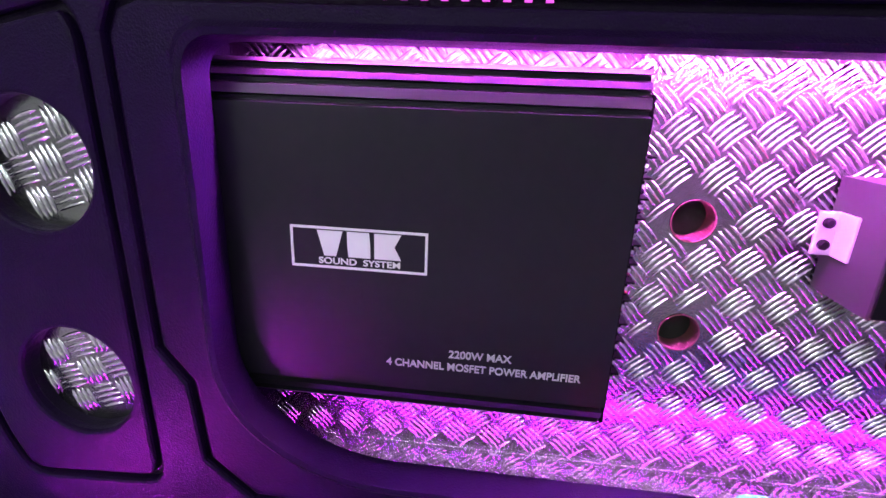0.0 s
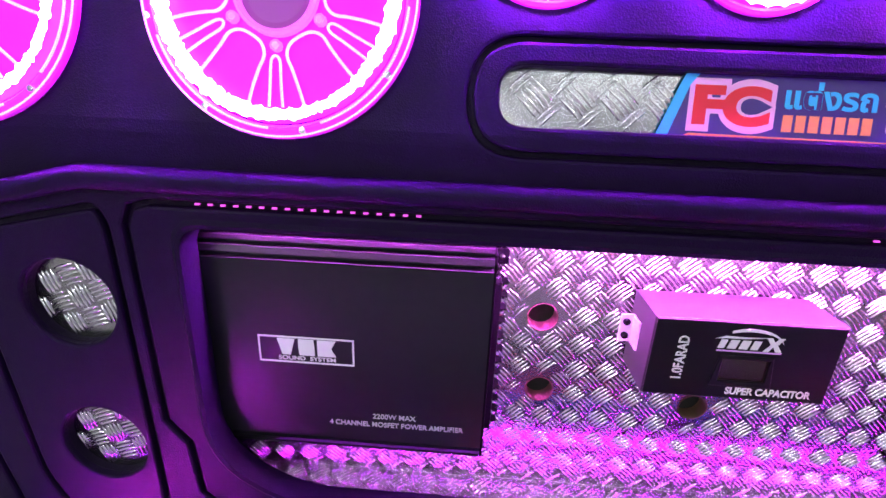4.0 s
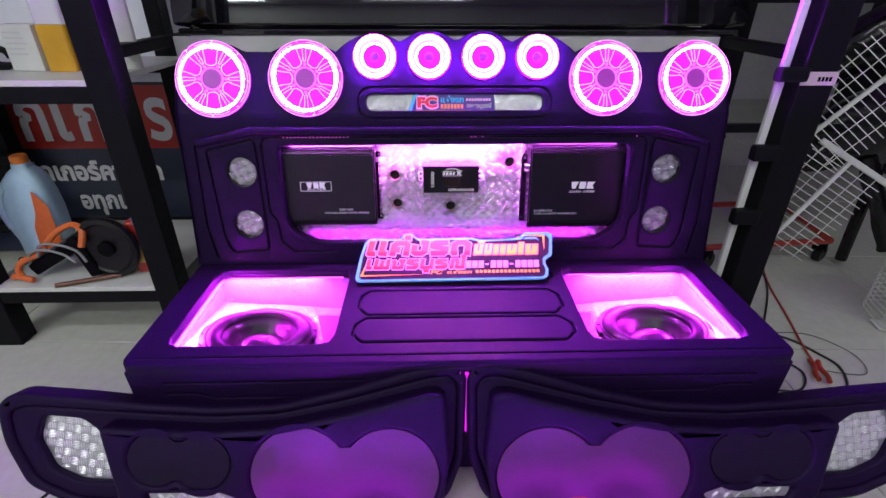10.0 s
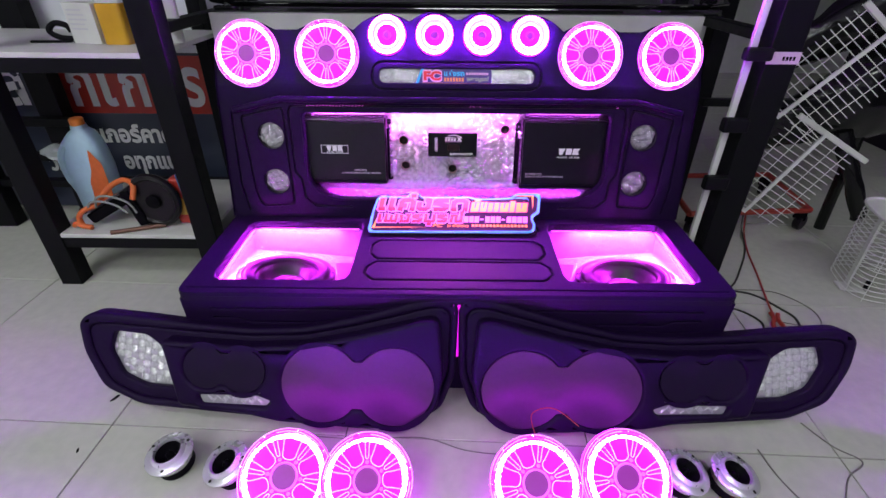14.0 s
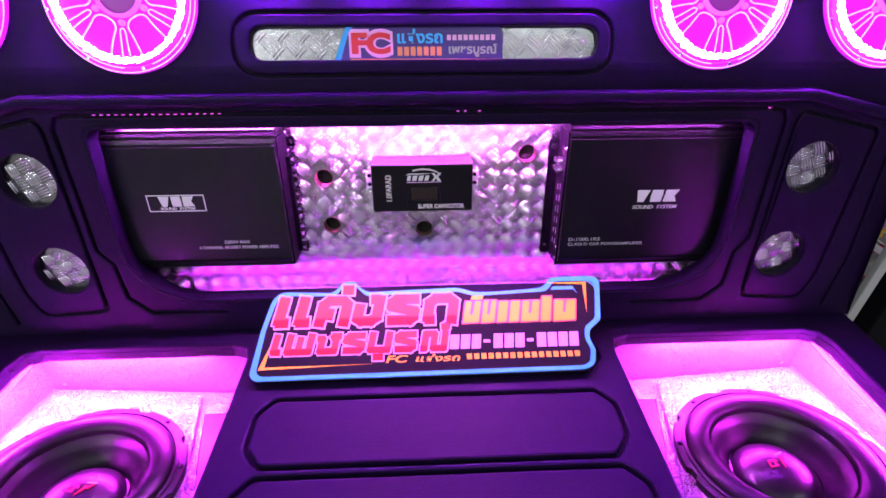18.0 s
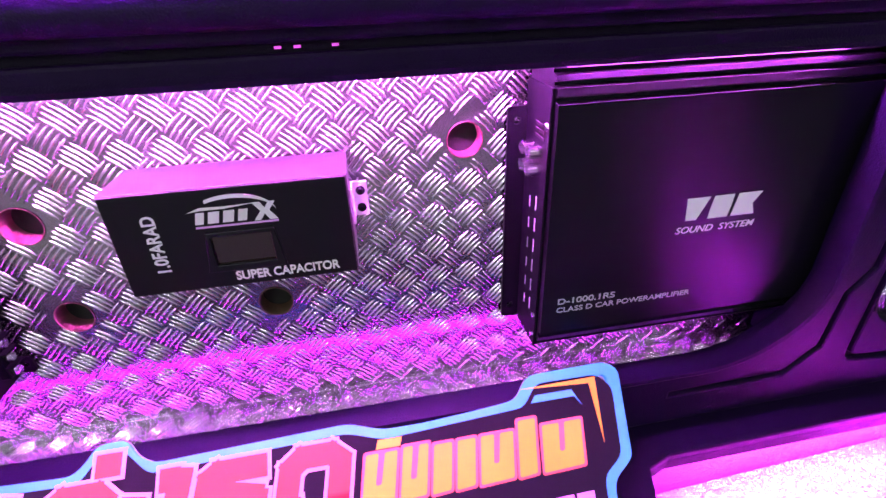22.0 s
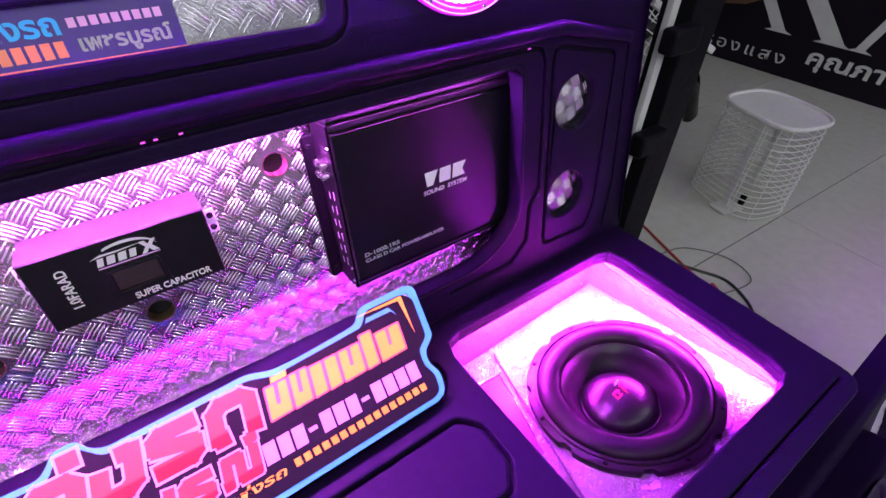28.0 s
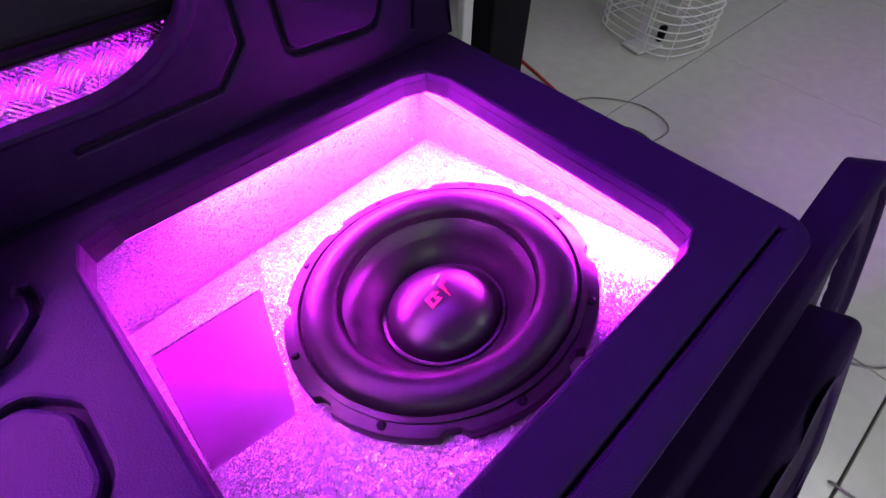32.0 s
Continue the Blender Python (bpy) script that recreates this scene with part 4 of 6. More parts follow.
part("end_plate", box(-0.0025, -0.0002, 0.002, 0.1885, 0.001, T - 0.006, 0.0006), AMP_DARK, amp)
blk = part("terminal_block", box(0.2276, 0.2345, 0.012, 0.156, 0.006, 0.019, 0.001), AMP_DARK, amp, "black terminal strip")
sc = None
ys = [0.016 + 0.0115 * k + (0.004 if k > 3 else 0) + (0.004 if k > 7 else 0) for k in range(12)]
for y in ys:
    mm = pose(0.2348, y, 0.0125, 0, 90, 0)
    if sc is None:
        sc = part("terminal_screw", lathe([(0.0042, 0), (0.0042, 0.002), (0.003, 0.0034), (0.0012, 0.0034), (0.0012, 0.0026), (0, 0.0026)], 12), STEEL, blk, "bright screw terminal", mm)
    else:
        share("terminal_screw", sc, mm, blk)
    part("divider", box(0.2345, 0.2395, y + 0.0052, y + 0.0062, 0.006, 0.019), AMP_DARK, blk)
for y in (0.004, 0.166):
    part("mounting_foot", plate([rounded([(0, 0), (0.012, 0), (0.012, 0.014), (0, 0.014)], 0.003, 3), circle(0.0065, 0.007, 0.0022, 12)], 0.0, 0.002), AMP_DARK, amp, "", pose(0.2276, y, 0.0))
fr_o = [(0.0438, 0.0898), (0.1205, 0.0898), (0.1205, 0.1137), (0.0438, 0.1137)]
fr_i = [(0.0452, 0.0912), (0.1191, 0.0912), (0.1191, 0.1123), (0.0452, 0.1123)]
bd = part("badge_frame", plate([fr_o, fr_i], T, T + 0.0005), WHITE_INK, amp, "white printed frame")
for lp in brand_blocks(0.047, 0.0145, 0):
    part("badge_block", plate([[(x + 0.0825, y + 0.1043) for x, y in lp]], T, T + 0.0005), WHITE_INK, amp)
part("badge_line", letters("SOUND  SYSTEM", 0.0036, width=0.046, bold=0.02), WHITE_INK, amp, "small white lettering", pose(0.0825, 0.0942, T))
part("rating_line", letters("2200W MAX", 0.0046, width=0.036, bold=0.02), GREY_INK, amp, "small grey lettering", pose(0.1525, 0.0425, T))
part("name_line", letters("4 CHANNEL MOSFET POWER AMPLIFIER", 0.0046, width=0.112, bold=0.02), GREY_INK, amp, "small grey lettering", pose(0.1540, 0.0342, T))

ampb = amplifier(0.232, 0.2130, T, AMP_CASE, "black finned class D car amplifier with chrome sockets")
ampb.matrix_world = PM @ pose(0.1890, 0.0845, -0.0698)
part("end_plate", box(-0.0030, -0.0002, 0.002, 0.200, 0.001, T - 0.005, 0.0006), AMP_DARK, ampb)
part("end_plate", box(0.2322, 0.2345, 0.002, 0.200, 0.001, T - 0.005, 0.0006), AMP_DARK, ampb)
part("mounting_flange", plate([rounded([(0, 0), (0.014, 0), (0.014, 0.178), (0, 0.178)], 0.003, 3), circle(0.007, 0.168, 0.0028, 12), circle(0.007, 0.012, 0.0028, 12)], 0.001, 0.004), AMP_DARK, ampb, "", pose(-0.0172, 0.004, 0.0))
for k, (y, z) in enumerate(((0.146, 0.020), (0.146, 0.032), (0.158, 0.020), (0.158, 0.032))):
    so = part("socket", lathe([(0.0046, 0), (0.0046, 0.009), (0.0036, 0.0095), (0.0028, 0.009), (0.0028, 0.002), (0, 0.002)], 16), STEEL, ampb, "chrome phono socket", pose(-0.003, y, z, 0, -90, 0), True)
for k in range(3):
    # Slots are raised dark strips; the shade inside them is painted.
    part("vent_slot", box(-0.0036, -0.0030, 0.166 + 0.0042 * k, 0.168 + 0.0042 * k, 0.022, 0.038), HOLE_SHADE, ampb)
for k in range(6):
    part("caption_bar", box(-0.0034, -0.0030, 0.030 + 0.017 * k, 0.040 + 0.017 * k, 0.030, 0.0312), GREY_INK, ampb)
    part("caption_bar", box(-0.0034, -0.0030, 0.028 + 0.017 * k, 0.036 + 0.017 * k, 0.018, 0.0192), GREY_INK, ampb)
for y in (0.012, 0.030, 0.176):
    part("case_screw", lathe([(0.0026, 0), (0.0022, 0.0014), (0, 0.0016)], 10), STEEL, ampb, "", pose(-0.003, y, 0.040, 0, -90, 0))
for lp in brand_blocks(0.060, 0.0175, 0):
    part("badge_block", plate([[(x + 0.16 * y + 0.1305, y + 0.1105) for x, y in lp]], T, T + 0.0005), WHITE_INK, ampb)
part("badge_line", letters("SOUND  SYSTEM", 0.0052, width=0.064, shear=0.2, bold=0.01), WHITE_INK, ampb, "small white lettering", pose(0.130, 0.0942, T))
part("model_line", letters("D-1000.1RS", 0.0050, width=0.046, bold=0.015), GREY_INK, ampb, "small grey lettering", pose(0.035, 0.0455, T))
part("name_line", letters("CLASS D CAR POWERAMPLIFIER", 0.0044, width=0.111, bold=0.01), GREY_INK, ampb, "small grey lettering", pose(0.067, 0.0378, T))

# capacitor
cap = thing("capacitor", "black box capacitor with white lettering on the tread plate", "capacitor", PM @ pose(-0.0795, 0.1775, -0.0700) @ Matrix.Diagonal((0.1385 / 0.147, 0.0670 / 0.074, 1.0, 1.0)))
CW, CH, CT = 0.147, 0.074, 0.0470
part("case", plate([[(0, 0), (CW, 0), (CW, CH), (0, CH)]], 0.0, CT, 0.0012), material("satin_black_case", (0.022, 0.019, 0.024), 0.34, 0, 0.1, spec=0.7), cap)
ZINC = material("bright_zinc_plate", (0.78, 0.78, 0.80), 0.36, 0.55, 0.1)
part("face_plate", plate([rounded([(0.001, 0.001), (CW - 0.001, 0.001), (CW - 0.001, CH - 0.001), (0.001, CH - 0.001)], 0.001, 2), [(0.057, 0.018), (0.095, 0.018), (0.095, 0.040), (0.057, 0.040)]], CT, CT + 0.0012, 0.0004), AMP_BLACK, cap, "black brushed face")
part("display", box(0.0575, 0.0945, 0.0185, 0.0395, CT - 0.0004, CT + 0.0003), material("dark_red_display", (0.02, 0.006, 0.008), 0.12, 0, 0.1), cap, "unlit dark display window")
part("display_bezel", plate([[(0.051, 0.013), (0.101, 0.013), (0.097, 0.043), (0.055, 0.043)], [(0.0575, 0.0185), (0.0945, 0.0185), (0.0945, 0.0395), (0.0575, 0.0395)]], CT + 0.0012, CT + 0.0024, 0.0008), AMP_BLACK, cap)
part("display_line", box(0.051, 0.101, 0.0465, 0.0478, CT + 0.0012, CT + 0.0016), SIGN_LILAC, cap)
arc = [(0.061 + 0.026 * math.cos(a), 0.054 + 0.0145 * math.sin(a)) for a in np.linspace(2.2, 0.15, 14)]
arc2 = [(0.061 + 0.026 * math.cos(a), 0.054 + 0.0118 * math.sin(a)) for a in np.linspace(0.15, 2.2, 14)]
part("maker_swoosh", plate([[(x + 0.014, y) for x, y in arc + arc2]], CT + 0.0012, CT + 0.0017), WHITE_INK, cap)
part("maker_swoosh", plate([[(0.048, 0.058), (0.056, 0.061), (0.070, 0.0605), (0.088, 0.061), (0.070, 0.0590), (0.056, 0.0590)]], CT + 0.0012, CT + 0.0017), WHITE_INK, cap)
for x0, x1 in ((0.051, 0.057), (0.0585, 0.066), (0.0675, 0.075), (0.0765, 0.083)):
    part("maker_block", plate([[(x0, 0.0495), (x1 - 0.001, 0.0495), (x1 + 0.001, 0.0575), (x0 + 0.002, 0.0575)]], CT + 0.0012, CT + 0.0017), WHITE_INK, cap)
part("maker_cross", plate([[(0.0865, 0.0485), (0.0905, 0.0485), (0.0935, 0.053), (0.096, 0.0485), (0.101, 0.0485), (0.0965, 0.055), (0.101, 0.0612), (0.097, 0.0612), (0.094, 0.057), (0.0915, 0.0612), (0.087, 0.0612), (0.0912, 0.055)]], CT + 0.0012, CT + 0.0017), WHITE_INK, cap)
part("side_line", letters("1.0FARAD", 0.0080, width=0.041, bold=0.02), WHITE_INK, cap, "white lettering", pose(0.0245, 0.038, CT + 0.0012, 0, 0, 90))
part("foot_line", letters("SUPER CAPACITOR", 0.0066, width=0.068, bold=0.025), WHITE_INK, cap, "white lettering", pose(0.1005, 0.0085, CT + 0.0012))
for s in (0, 1):
    sg = -1 if s == 0 else 1
    base = 0.0 if s == 0 else CW
    br = part("terminal_bracket", box(min(base, base + sg * 0.012), max(base, base + sg * 0.012), 0.025, 0.053, 0.007, 0.0095, 0.0006), ZINC, cap, "bright terminal plate")
    part("terminal_bracket", box(min(base, base + sg * 0.0018), max(base, base + sg * 0.0018), 0.025, 0.053, 0.0096, 0.024, 0.0005), ZINC, cap)
    for y in (0.032, 0.046):
        part("terminal_bolt", lathe([(0.0034, 0), (0.0034, 0.002), (0.0022, 0.003), (0, 0.003)], 10), AMP_DARK, br, "", pose(base + sg * 0.007, y, 0.0095))

# sticker on the long inset
STICKER_ORANGE = material("deep_orange_print", (0.85, 0.33, 0.10), 0.5, 0, 0.1)
st = tagged(thing("sticker", "printed shop sticker on the long tread inset", "sticker", PM @ BEND @ pose(-0.006, 0.3965, -0.0078)))
part("base_print", plate([[(-0.099, -0.019), (0.096, -0.019), (0.096, 0.012), (0.093, 0.0185), (-0.085, 0.0185), (-0.089, 0.012)]], 0, 0.0004), material("indigo_print", (0.05, 0.02, 0.16), 0.3, 0, 0.1), st)
part("edge_print", plate([[(-0.105, -0.019), (-0.098, -0.019), (-0.087, 0.012), (-0.082, 0.0185), (-0.090, 0.0185), (-0.094, 0.010)]], 0.0004, 0.0007), SIGN_BLUE, st)
part("edge_print", plate([[(-0.09, -0.019), (0.096, -0.019), (0.096, -0.0175), (-0.085, -0.0165)]], 0.0004, 0.0007), STICKER_ORANGE, st)
part("word", letters("FC", 0.024, 0.0004, 0.0006, grow=0.07, bold=0.05, width=0.052), SIGN_PINK, st, "", pose(-0.061, 0.0005, 0))
part("word", letters("FC", 0.021, 0.0006, 0.0009, bold=0.05, width=0.046), RED_INK, st, "dark red lettering", pose(-0.061, 0.0005, 0))
part("word", letters("แต่งรถ", 0.0125, 0.0004, 0.0008, bold=0.03, width=0.054), SIGN_BLUE, st, "light blue lettering", pose(-0.003, 0.0082, 0))
for k in range(7):
    part("word_bar", box(-0.030 + 0.0078 * k, -0.0242 + 0.0078 * k, -0.0135, -0.0035, 0.0004, 0.0008), STICKER_ORANGE, st)
for k in range(9):
    part("number_bar", box(0.029 + 0.0066 * k, 0.0338 + 0.0066 * k, 0.0035, 0.0095, 0.0004, 0.0008), SIGN_PINK, st)
part("word", letters("เพชรบูรณ์", 0.0095, 0.0004, 0.0008, bold=0.03, width=0.058), material("sage_print", (0.35, 0.42, 0.28), 0.3, 0, 0.1), st, "sage green lettering", pose(0.060, -0.0080, 0))

# ---- sign on the box ----
SM = pose(0, 0.405, 0.315, 27.0)
sign = thing("shop_sign", "printed acrylic shop sign leaning on the panel, blue edged", "sign", SM)
s_out = [(-0.243, 0.022), (-0.235, 0.015), (-0.048, 0.016), (0.205, 0.018), (0.217, 0.024), (0.223, 0.046), (0.216, 0.059), (0.219, 0.074), (0.231, 0.082), (0.237, 0.087), (0.247, 0.149), (0.238, 0.156), (0.173, 0.155), (0.162, 0.139), (0.141, 0.137), (0.092, 0.134), (0.061, 0.134), (0.038, 0.142), (-0.092, 0.138), (-0.104, 0.145), (-0.110, 0.156), (-0.129, 0.155), (-0.134, 0.146), (-0.142, 0.138), (-0.214, 0.141), (-0.226, 0.131), (-0.236, 0.084)]
s_out = rounded(s_out, 0.008, 3)
cxm, cym = 0.0, 0.08
part("acrylic_sheet", plate([s_out, circle(0.232, 0.143, 0.0035, 16)], -0.004, 0.0, 0.0005), SIGN_BLUE, sign, "light blue printed acrylic edge")
s_in = rounded([(-0.234, 0.026), (-0.228, 0.0205), (0.203, 0.0235), (0.211, 0.028), (0.2155, 0.046), (0.2095, 0.060), (0.2125, 0.078), (0.229, 0.089), (0.2375, 0.137), (0.228, 0.1475), (0.179, 0.148), (0.166, 0.1325), (0.061, 0.1275), (0.036, 0.1355), (-0.094, 0.1315), (-0.112, 0.1495), (-0.126, 0.1485), (-0.137, 0.1325), (-0.210, 0.1345), (-0.220, 0.126), (-0.229, 0.084)], 0.006, 3)
# Unseen white back, added to bounce LED pink onto the tread plate.
part("bounce_backing", plate([s_out], -0.0050, -0.0041), WHITE_INK, sign, "added white sign back, unseen, bounces pink at the window")
part("black_print", plate([s_in], 0.0, 0.0004), SIGN_BLACK, sign)

# heavy block lettering for the sign, each letter a set of straight strokes (width, strokes)
GLYPHS = {
    "e": (0.50, [[(0.17, 1.0), (0.17, 0.16), (0.42, 0.16)]]),
    "t": (0.92, [[(0.17, 0.0), (0.17, 0.70), (0.30, 0.84), (0.64, 0.84), (0.76, 0.72), (0.76, 0.0)], [(0.34, 0.22), (0.34, 0.60)]]),
    "tone": (0.0, [[(-0.36, 1.20), (-0.08, 1.20)]]),
    "ng": (0.80, [[(0.16, 0.72), (0.16, 0.24), (0.27, 0.16), (0.50, 0.16), (0.63, 0.28), (0.63, 1.0)], [(0.40, 0.86), (0.63, 0.86)]]),
    "r": (0.92, [[(0.82, 0.84), (0.26, 0.84), (0.16, 0.75), (0.16, 0.60), (0.74, 0.44), (0.74, 0.25), (0.65, 0.16), (0.10, 0.16)]]),
    "th": (0.94, [[(0.36, 0.16), (0.18, 0.16), (0.18, 0.70), (0.31, 0.84), (0.65, 0.84), (0.78, 0.72), (0.78, 0.0)]]),
    "ph": (1.06, [[(0.15, 1.0), (0.15, 0.16), (0.90, 0.16), (0.90, 1.0)], [(0.525, 0.86), (0.525, 0.16)]]),
    "ch": (0.96, [[(0.06, 0.74), (0.25, 0.74), (0.25, 0.16), (0.74, 0.16), (0.74, 0.62), (0.62, 0.84), (0.92, 0.84)]]),
    "b": (0.92, [[(0.16, 1.0), (0.16, 0.16), (0.76, 0.16), (0.76, 1.0)]]),
    "uu": (0.0, [[(-0.62, -0.17), (-0.26, -0.17)]]),
    "n": (1.10, [[(0.10, 0.16), (0.24, 0.16), (0.24, 0.84), (0.56, 0.84), (0.56, 0.16), (0.94, 0.16), (0.94, 1.0)]]),
    "mute": (0.0, [[(-0.34, 1.16), (-0.14, 1.16), (-0.14, 1.36)]]),
}


def block_word(name, keys, x0, y0, width, height, shear, stroke, layers, parent, labels):
    """Letters from stroke outlines, one mesh a letter; layers are (extra width, z, material)."""
    total = sum(GLYPHS[k][0] for k in keys)
    sx, at = (width - shear * height) / total, 0.0
    for k in keys:
        w, strokes = GLYPHS[k]
        for (extra, z, mat), lab in zip(layers, labels):
            verts, faces = [], []
            for n, line in enumerate(strokes):
                pts = [Vector((x0 + (at + x) * sx + shear * y * height, y0 + y * height)) for x, y in line]
                for q, (p0, p1) in enumerate(zip(pts, pts[1:])):
                    d = (p1 - p0).normalized()
                    h = (stroke + extra) / 2
                    p0 = p0 - d * (extra / 2 if q == 0 else h * 0.62)
                    p1 = p1 + d * (extra / 2 if q == len(pts) - 2 else h * 0.62)
                    w2 = Vector((-d.y, d.x)) * h
                    top = z + 0.0004 + 0.00005 * q + 0.00003 * n
                    base = len(verts)
                    verts += [(*c, zz) for zz in (z, top) for c in (p0 + w2, p0 - w2, p1 - w2, p1 + w2)]
                    faces += [[base + i for i in f] for f in ((4, 5, 6, 7), (0, 1, 5, 4), (1, 2, 6, 5), (2, 3, 7, 6), (3, 0, 4, 7))]
            me = bpy.data.meshes.new("letter")
            me.from_pydata(verts, [], faces)
            part(name, me, mat, parent, lab)
        at += w


def two_tone(name, top, low, at):
    m = material(name, top, 0.5, 0, 0.0, spec=0.3)
    nt = m.node_tree
    co, sep = nt.nodes.new("ShaderNodeTexCoord"), nt.nodes.new("ShaderNodeSeparateXYZ")
    rg, mx = nt.nodes.new("ShaderNodeMapRange"), nt.nodes.new("ShaderNodeMix")
    mx.data_type = "RGBA"
    rg.inputs["From Min"].default_value, rg.inputs["From Max"].default_value = at - 0.0015, at + 0.0015
    mx.inputs["A"].default_value, mx.inputs["B"].default_value = (*low, 1), (*top, 1)
    nt.links.new(co.outputs["Object"], sep.inputs[0])
    nt.links.new(sep.outputs["Y"], rg.inputs["Value"])
    nt.links.new(rg.outputs["Result"], mx.inputs["Factor"])
    nt.links.new(mx.outputs["Result"], nt.nodes["Principled BSDF"].inputs["Base Color"])
    return m


RED_A = two_tone("coral_print_two_tone", (0.92, 0.10, 0.05), (0.62, 0.02, 0.02), 0.0985)
RED_B = two_tone("red_print_two_tone", (0.90, 0.08, 0.05), (0.60, 0.02, 0.025), 0.0560)
LAB = ("pink outline of the lettering", "bold coral red lettering")
block_word("red_letter", ["e", "e", "t", "tone", "ng", "r", "th"], -0.224, 0.0865, 0.266, 0.0455, 0.16, 0.0148, ((0.0048, 0.0004, SIGN_PINK), (0.0, 0.0012, RED_A)), sign, LAB)
block_word("town_letter", ["e", "ph", "ch", "r", "b", "uu", "r", "n", "mute"], -0.222, 0.0475, 0.246, 0.0300, 0.16, 0.0094, ((0.0038, 0.0005, SIGN_PINK), (0.0, 0.0013, RED_B)), sign, LAB)

for k, (x0, x1, hh) in enumerate(((0.043, 0.065, 0.031), (0.069, 0.087, 0.032), (0.091, 0.104, 0.030), (0.108, 0.121, 0.030), (0.125, 0.149, 0.030), (0.153, 0.166, 0.036), (0.171, 0.201, 0.030))):
    lean = 0.16 * hh
    outline = [(x0 - 0.001, 0.087), (x1 - 0.001, 0.088), (x1 + lean, 0.088 + hh), (x0 + lean, 0.088 + hh)]
    if x1 - x0 > 0.017:
        mid = (x0 + x1) / 2
        outline = outline[:3] + [(mid + lean + 0.0022, 0.088 + hh), (mid + 0.0025, 0.099), (mid - 0.0015, 0.099), (mid + lean - 0.0022, 0.088 + hh)] + outline[3:]
    part("orange_block", plate([rounded(outline, 0.0014, 2)], 0.0008, 0.0013), SIGN_ORANGE, sign, "orange block of the shop name" if k == 0 else "")
    part("orange_edge", plate([rounded([(x0 - 0.0028, 0.0852), (x1 + 0.0008, 0.0862), (x1 + lean + 0.0022, 0.0900 + hh), (x0 + lean - 0.0018, 0.0900 + hh)], 0.0022, 2)], 0.0002 + 0.00007 * k, 0.0006 + 0.00003 * k), SIGN_RED, sign)
part("orange_block", plate([[(0.055, 0.1215), (0.072, 0.1215), (0.074, 0.1275), (0.057, 0.1275)]], 0.0008, 0.0014), SIGN_ORANGE, sign)
for k in range(12):
    if k in (3, 7):
        part("number_bar", box(0.022 + 0.0150 * k + 0.002, 0.034 + 0.0150 * k - 0.001, 0.0585, 0.0625, 0.0004, 0.001), SIGN_LILAC, sign)
    else:
        x0 = 0.022 + 0.0150 * k
        part("number_bar", plate([[(x0, 0.0505), (x0 + 0.0125, 0.0505), (x0 + 0.0145, 0.0705), (x0 + 0.002, 0.0705)]], 0.0004, 0.001), SIGN_LILAC, sign)
part("small_word", letters("FC", 0.0095, 0.0004, 0.0009, bold=0.02, width=0.030, shear=0.2), SIGN_ORANGE, sign, "", pose(-0.049, 0.0390, 0))
part("small_word", letters("แต่งรถ", 0.0080, 0.0004, 0.0009, bold=0.02, width=0.060, shear=0.2), SIGN_ORANGE, sign, "", pose(0.006, 0.0395, 0))
for k in range(16):
    part("small_bar", box(0.045 + 0.0098 * k, 0.0518 + 0.0098 * k, 0.036, 0.0435, 0.0004, 0.0009), SIGN_ORANGE, sign)
part("corner_line", plate([[(-0.232, 0.029), (-0.080, 0.0335), (-0.224, 0.0325), (-0.218, 0.068)]], 0.0004, 0.0009), SIGN_ORANGE, sign)
part("corner_line", plate([[(0.166, 0.1455), (0.226, 0.146), (0.219, 0.099), (0.220, 0.142)]], 0.0004, 0.0009), SIGN_ORANGE, sign)
part("corner_block", plate([[(0.176, 0.1395), (0.205, 0.1395), (0.210, 0.128), (0.206, 0.1345), (0.172, 0.1345)]], 0.0004, 0.0009), SIGN_BLUE, sign)

# ---- door panels on the floor ----
def figure_eight(c1, r1, c2, r2, n=40):
    """The outline round two overlapping discs."""
    c1, c2 = Vector(c1), Vector(c2)
    pts = []
    for c, r, o, q in ((c1, r1, c2, r2), (c2, r2, c1, r1)):
        a0 = math.atan2((c - o).y, (c - o).x)
        ring = [c + Vector((r * math.cos(a0 + a), r * math.sin(a0 + a))) for a in np.linspace(-math.pi, math.pi, n)]
        pts += [tuple(p) for p in ring if (p - o).length > q * 1.16]
    return pts


